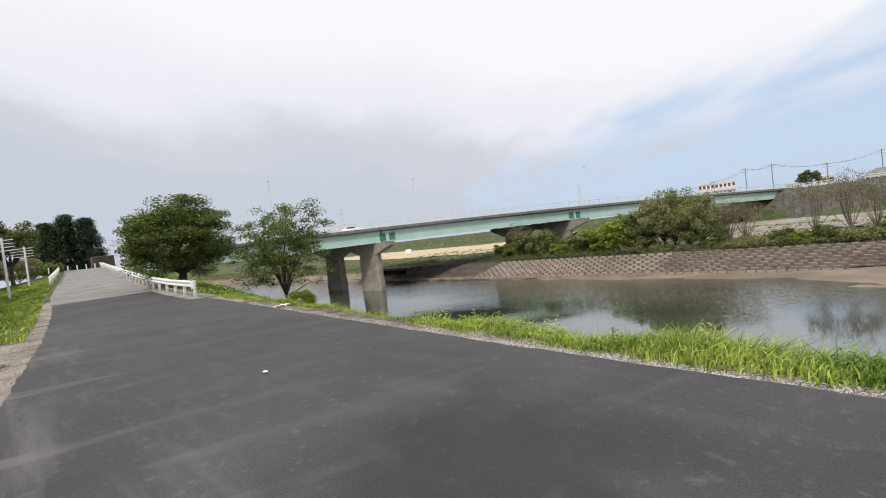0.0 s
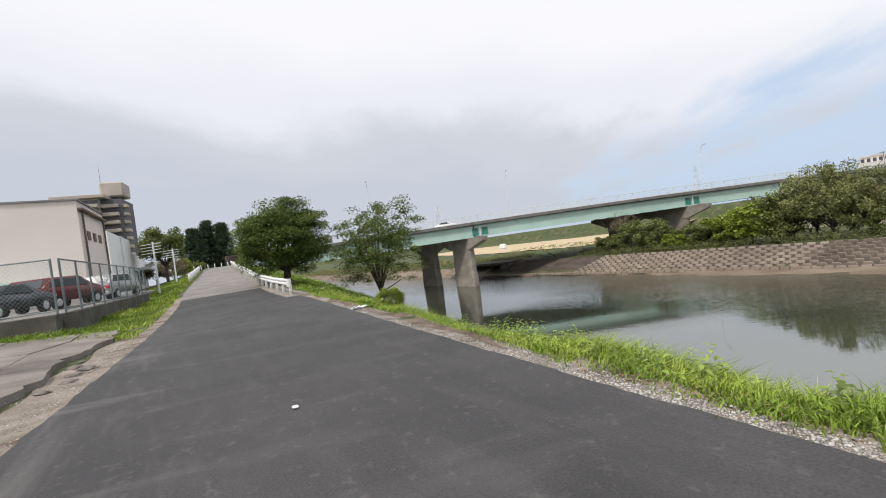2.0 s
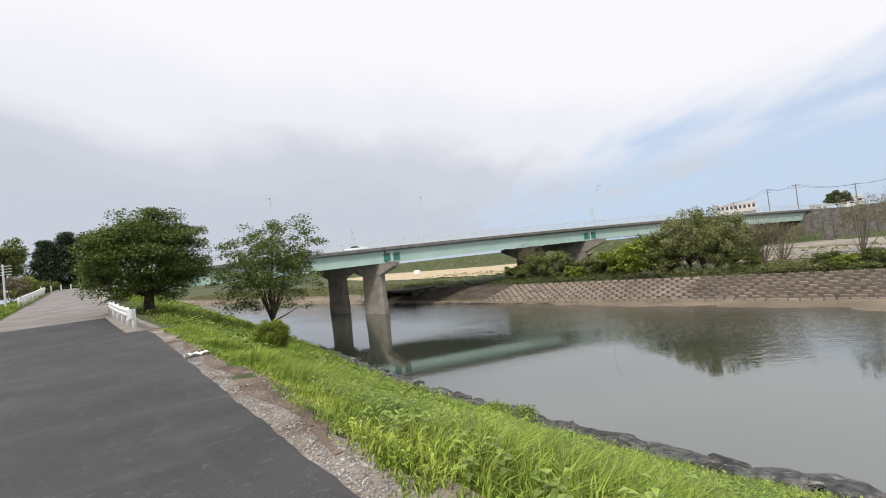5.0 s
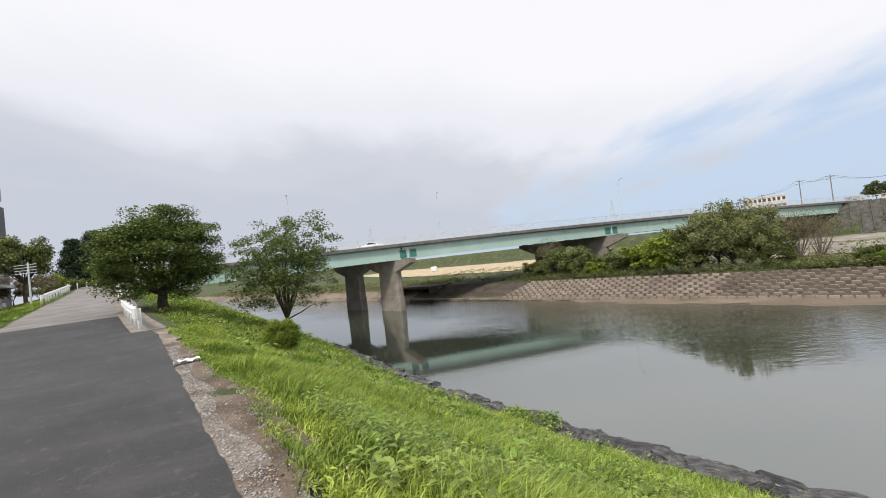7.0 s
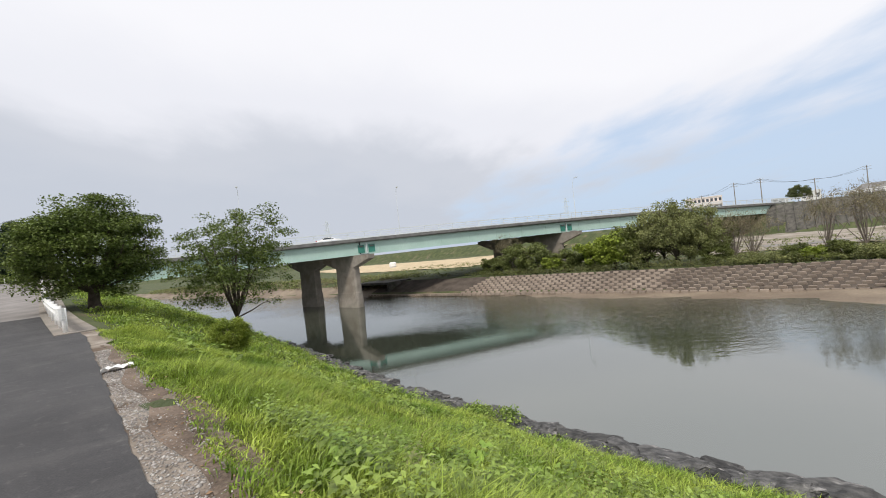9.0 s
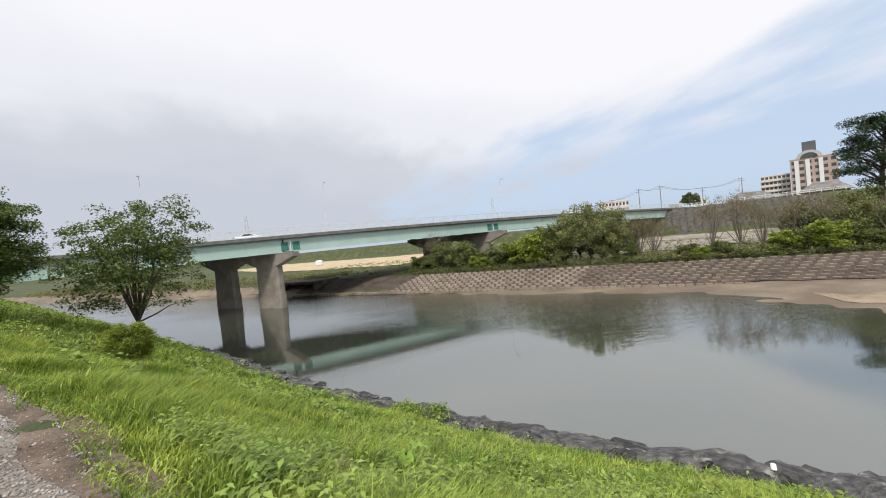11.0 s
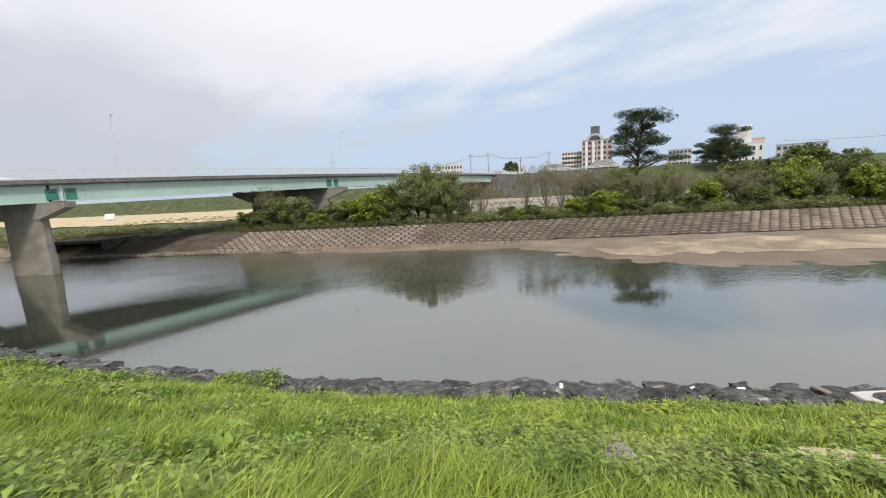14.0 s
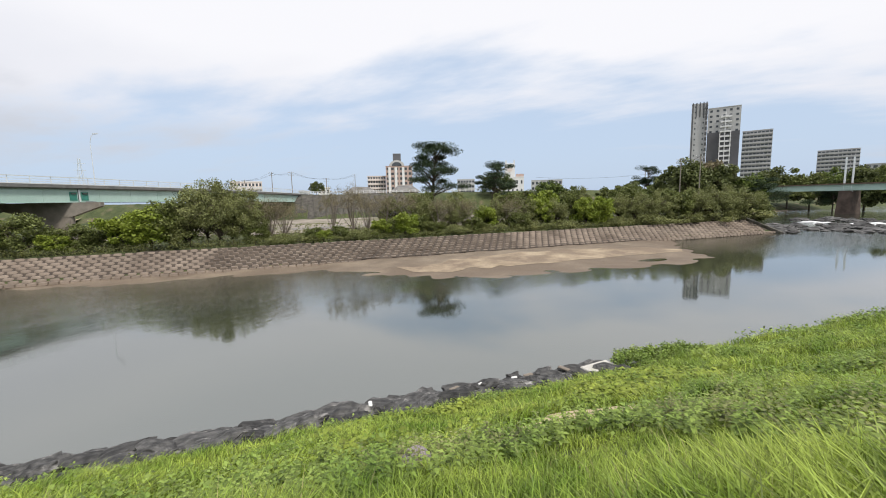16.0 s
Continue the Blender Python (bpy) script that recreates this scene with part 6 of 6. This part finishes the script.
car(seen(-59.6, 27, LOT), 118, M_CAR_DARK, "dark saloon car parked behind the fence")
car(seen(-55.6, 31, LOT), 112, M_CAR_RED, "dark red estate car parked behind the fence", "wagon")
car(seen(-51.8, 36, LOT), 120, M_CAR_SILVER, "silver estate car parked behind the fence", "wagon")
q = on_bridge(-3, 12.5, -0.06)
car(q, 19.8, M_CAR_WHITE, "white saloon car crossing the road bridge")


def sided(corner, side_len, front_len, z0, z1, wall, label, name="warehouse"):
    """A block with its corner at the road: one side runs along the road, the front turns away from it."""
    ob = thing(name, (corner.x, corner.y, z0), label, "building", rz=math.degrees(math.atan2(0.73, -0.685)))
    part("wall", cube((0, 0, 0), (side_len, front_len, z1 - z0)), wall, ob)
    return ob, z1 - z0


ob, h = sided(Vector((-34.0, 26.6, 0)), 8.2, 26, LOT - 0.3, 8.7, M_CREAM, "cream rendered warehouse beside the car park")
part("coping", cube((-0.12, -0.12, h), (8.3, 26.1, h + 0.12)), M_ROOF, ob, "dark metal coping")
part("gutter", cube((-0.0, -0.35, h - 0.75), (8.2, -0.02, h - 0.55), 0.03), M_RUST, ob)
for x in (0.8, 7.6):
    part("downpipe", tube(nb(), [(x, -0.12, 0), (x, -0.12, h - 0.6)], [0.07, 0.07], 8), M_RUST, ob)
part("canopy", cube((-1.4, 1.0, 2.0), (-0.02, 25.9, 2.35), 0.03), M_GREEN_STEEL, ob, "pale green lean-to canopy over the parking bays")
for x in (1.9, 3.7, 5.5):
    part("window", cube((x, -0.06, 5.2), (x + 0.9, 0.02, 5.9)), M_RUST, ob)
ob, h = sided(Vector((-47.2, 38.6, 0)), 14, 16, LOT - 0.3, 8.3, M_WHITE_WALL, "white annex building behind the warehouse", "annex")
part("downpipe", tube(nb(), [(7, -0.12, 0), (7, -0.12, h)], [0.08, 0.08], 8), M_RAIL_GREY, ob)
part("side_wing", cube((14, 0, 0), (27, 10, h - 2.0)), M_WHITE_WALL, ob)
part("awning", cube((14.5, -1.6, h - 4.4), (27, -0.02, h - 4.0), 0.03), M_GREY_WALL, ob)
for i in range(3):
    part("window", cube((16.8 + i * 2.4, -0.05, 1.2), (18.4 + i * 2.4, 0.02, 3.2)), M_GLASS, ob)


def stepped_flats():
    ob = thing("apartment_house", seen(-54.0, 200, 1), "brown stepped apartment house with deep balconies", "building", rz=37)
    part("wall", cube((-8.5, 0, 0), (4, 18, 36.0)), M_BROWN_WALL, ob)
    part("roof_slab", cube((-9.5, -1.5, 36.0), (6.5, 18, 37.2), 0.1), M_BROWN_WALL, ob)
    part("stair_tower", cube((3.6, 5, 37.2), (11.2, 14, 43.0), 0.5), M_BROWN_WALL, ob, "brown lift tower on the roof")
    part("aerial", tube(nb(), [(4.0, 6, 43), (4.0, 6, 50)], [0.12, 0.05], 6), M_STEEL, ob)
    part("wing", cube((4, 3, 0), (10.5, 18, 35.9)), M_DARK_WALL, ob)
    for i in range(11):
        z = 35 - i * 3.2
        for x0, x1, y in ((-3.5, 4.2, -1.6), (4.2, 9.5, 1.2), (9.5, 12.0, 3.4)):
            b = part("balcony", cube((x0, y, z - 2.6), (x1, y + 3.0, z - 1.3), 0.12), M_BROWN_WALL, ob)
        part("window", cube((-3.0, -0.08, z - 1.25), (4.0, 0.02, z + 0.3)), M_GLASS, ob)


stepped_flats()
tree("tree", seen(-47.3, 74, 0.9), "fresh green broadleaf tree beyond the annex", "tree", L_SHRUB, 2.9, 3.0, 6.0, 3.0, 0.22, 80, 170, 0.28, 0.9, 401, nl=20)
for i, (az, r, h, w) in enumerate(((-44.4, 106, 9.6, 6.0), (-42.9, 110, 11.6, 7.5), (-41.4, 108, 10.6, 6.5))):
    rg = np.random.default_rng(410 + i)
    ob = thing("conifer", seen(az, r, 2.9), "dense dark conifer at the top of the levee", "conifer", "conifers on the levee")
    part("trunk", tube(nb(), [(0, 0, -0.1), (0, 0, h * 0.5), (0, 0, h * 0.96)], [0.3, 0.2, 0.04], 8), M_BARK, ob, "", True)
    f = rg.uniform(0.08, 1.0, 260)
    a = rg.uniform(0, 6.28, 260)
    rad = w * 0.5 * np.clip(1.12 - f, 0.06, 1) ** 0.75 * rg.uniform(0.3, 1.12, 260)
    cs = np.stack([np.cos(a) * rad, np.sin(a) * rad, h * f - rad * 0.12], -1)
    child("crown", leaf_mesh("crown", in_clumps(rg, cs, 1.0, 90, 0.6), 0.34, rg, 0.7, 2.6), L_PINE, ob)
for az, r, h, w, leafy in ((-45.8, 95, 4.2, 4.0, L_BRIGHT), (-46.8, 90, 4.6, 4.4, L_BROWN), (-48.5, 86, 4.0, 5.0, L_BROWN), (-44.6, 100, 4.0, 4.0, L_SHRUB)):
    tree("shrub", seen(az, r, 1.6), "loose hedge shrub beside the levee", "shrub", leafy, w / 2, h * 0.45, h * 0.5, 0.5, 0.08, 40, 120, 0.24, 0.7, int(500 - az), group="shrubs by the levee", nl=10)


def signal_mast(p, h, label):
    ob = thing("signal_mast", p, label, "mast")
    part("pole", tube(nb(), [(0, 0, 0), (0, 0, h)], [0.09, 0.07], 8), M_RAIL_GREY, ob)
    for i in range(4):
        part("bracket", beam(nb(), (-1.5, 0.0, h - 0.2 - i * 0.28), (0.9, 0.0, h - 0.2 - i * 0.28), 0.05, 0.05), M_RAIL_GREY, ob)


signal_mast(seen(-48.0, 47, 0.3), 5.2, "pale steel mast with stacked horizontal brackets")
signal_mast(seen(-46.4, 60, 0.6), 5.0, "slim pale steel mast behind the hedge")
# low mesh fence and bollards on the crest
for i in range(7):
    s_ = -88.0
    d_ = 6.5 + i * 1.1
    x, y = sd(s_, d_)
    single("bollard", tube(nb(), [(0, 0, -0.1), (0, 0, 0.75), (0, 0, 0.82)], [0.07, 0.07, 0.04], 10), M_WHITE, "white bollard across the levee crest", "bollard", "bollards on the crest", at=(x, y, 3.1))
bm = cube((-1.6, -1.2, 0.7), (1.6, 1.2, 2.9), 0.06)
tr = thing("box_trailer", seen(-40.4, 100, 2.6), "dark box trailer at the road's end", "trailer", rz=50)
part("box", bm, M_PIER_DARK, tr)
for x in (-1.0, 1.0):
    for y in (-1.1, 1.1):
        part("wheel", tube(nb(), [(x, y - 0.1, 0.33), (x, y + 0.1, 0.33)], [0.33, 0.33], 14), M_BLACK, tr)


# ---- broken old paving beside the road ----
def broken_paving():
    pv = thing("broken_paving", (0, 0, 0), "cracked slabs of old paving with a crumbling edge", "paving", kind="structure")
    r = np.random.default_rng(15)
    ss = np.cumsum(np.r_[-19.5, r.uniform(0.9, 2.2, 14)])
    cols = [-0.9, -2.0, -3.6, -5.6]
    grid = {}
    for i, s_ in enumerate(ss):
        for j, c in enumerate(cols):
            wob = r.uniform(-0.22, 0.22) if j else r.uniform(-0.22, 0.16)
            grid[i, j] = (s_ + r.uniform(-0.2, 0.2), float(interp(s_, ROAD_L)) + c + wob)
    for i in range(len(ss) - 1):
        for j in range(3):
            q = [grid[i, j], grid[i, j + 1], grid[i + 1, j + 1], grid[i + 1, j]]
            cs, cd = np.mean([a for a, b in q]), np.mean([b for a, b in q])
            pts = []
            for k in range(4):
                (s0, d0), (s1, d1) = q[k], q[(k + 1) % 4]
                n = 4
                for t in range(n):
                    f = t / n
                    rag = 0.0 if t == 0 else r.uniform(-0.05, 0.05) * (2.2 if (j == 0 and k == 3) else 0.5)
                    s_, d_ = s0 + (s1 - s0) * f, d0 + (d1 - d0) * f + rag
                    pts.append((cs + (s_ - cs) * 0.985, cd + (d_ - cd) * 0.985))
            tilt = r.uniform(0.0, 0.03)
            top = [Vector((*sd(a, b), ground_z(a, b) + 0.115 + tilt * (b - cd))) for a, b in pts]
            bm = nb()
            up = [bm.verts.new(v) for v in top]
            dn = [bm.verts.new(v - Vector((0, 0, 0.13))) for v in top]
            bm.faces.new(up)
            for k in range(len(up)):
                l = (k + 1) % len(up)
                bm.faces.new((up[l], up[k], dn[k], dn[l]))
            part("slab", bm, M_BROKEN, pv)


broken_paving()
rng = np.random.default_rng(19)
for i in range(26):
    s_ = rng.uniform(-22, -3)
    d_ = float(interp(s_, ROAD_L)) - rng.uniform(0.45, 0.85)
    ob = new("paving_fragment", rocks[rng.integers(6)].copy())
    ob.data.materials[0] = M_BROKEN
    k = rng.uniform(0.05, 0.16)
    ob.matrix_world = Matrix.Translation(put(s_, d_, 0.03)) @ Matrix.Rotation(rng.uniform(0, 6.28), 4, "Z") @ Matrix.Diagonal((k * 1.3, k, k * 0.7, 1))
    tagged(ob, "broken chunk of old paving on the gravel", "rubble", "rubble along the paving edge")

# bare sandy patch, mossy stone and broad leaves in the grass of the bank
S = steps((-1.0, 1.8, 16))
half = 0.48 * np.sqrt(np.clip(1 - ((S - 0.4) / 1.45) ** 2, 0.02, 1)) * (1 + 0.25 * np.sin(S * 5))
mid = 10.62 + 0.1 * np.sin(S * 2.7)
sheet("bare_patch", S, mid[:, None] + half[:, None] * np.linspace(-1, 1, 6), 0.09, M_SAND, label="bare patch of pale sand in the grass", category="sand")
ob = new("stone", rock_mesh(9))
ob.data.materials[0] = mat("mottled_stone", (0.24, 0.20, 0.20), (0.40, 0.36, 0.36), scale=9, rough=0.9, bump=0.8, fine=25)
ss, dd = to_sd(3.95, 8.95)
ob.matrix_world = Matrix.Translation(put(ss, dd, 0.26)) @ Matrix.Diagonal((0.21, 0.18, 0.14, 1))
tagged(ob, "mottled pinkish stone standing in the grass", "stone")


def broad_plant(p, leaves, size, seed):
    r = np.random.default_rng(seed)
    ob = thing("butterbur", p, "broad round lime-green leaves in the grass", "plant")
    for i in range(leaves):
        a = i * 2.4 + r.uniform(-0.3, 0.3)
        c = Vector((math.cos(a) * size * 0.9, math.sin(a) * size * 0.9, 0.42 + r.uniform(-0.08, 0.1)))
        part("stalk", tube(nb(), [(0, 0, 0), tuple(c * 0.6 + Vector((0, 0, 0.1))), tuple(c)], [0.008, 0.007, 0.005], 5), L_LIME, ob)
        bm = nb()
        tilt = Matrix.Translation(c) @ Matrix.Rotation(a, 4, "Z") @ Matrix.Rotation(radians(18), 4, "Y")
        mid_v = bm.verts.new(tilt @ Vector((-size * 0.25, 0, -0.02)))
        ring = []
        for k in range(17):
            t = 0.28 + k / 16 * (2 * math.pi - 0.56) + math.pi
            ring.append(bm.verts.new(tilt @ Vector((math.cos(t) * size * 0.8, math.sin(t) * size * 0.75, 0.025 * math.sin(k * 2.1)))))
        for a1, b1 in zip(ring, ring[1:]):
            bm.faces.new((mid_v, a1, b1))
        part("leaf", bm, L_LIME, ob, "", True)
    return ob


broad_plant(put(*to_sd(0.32, 11.2), -0.06), 4, 0.13, 5)
# scattered flotsam
for s_, k in ((-2.4, 0.16), (0.6, 0.2), (3.0, 0.12), (3.6, 0.2), (5.2, 0.24), (-8.6, 0.12), (1.6, 0.1)):
    d_ = float(interp(s_, EDGE)) - 0.75
    bm = cube((-k, -k * 0.4, 0), (k, k * 0.4, 0.07), 0.025)
    single("plank", bm, M_WHITE if k < 0.17 else M_WOOD, "pale driftwood scrap caught on the boulders", "driftwood", "scraps on the boulders", at=(*sd(s_, d_), WATER + 0.66), rz=rng.uniform(0, 180))
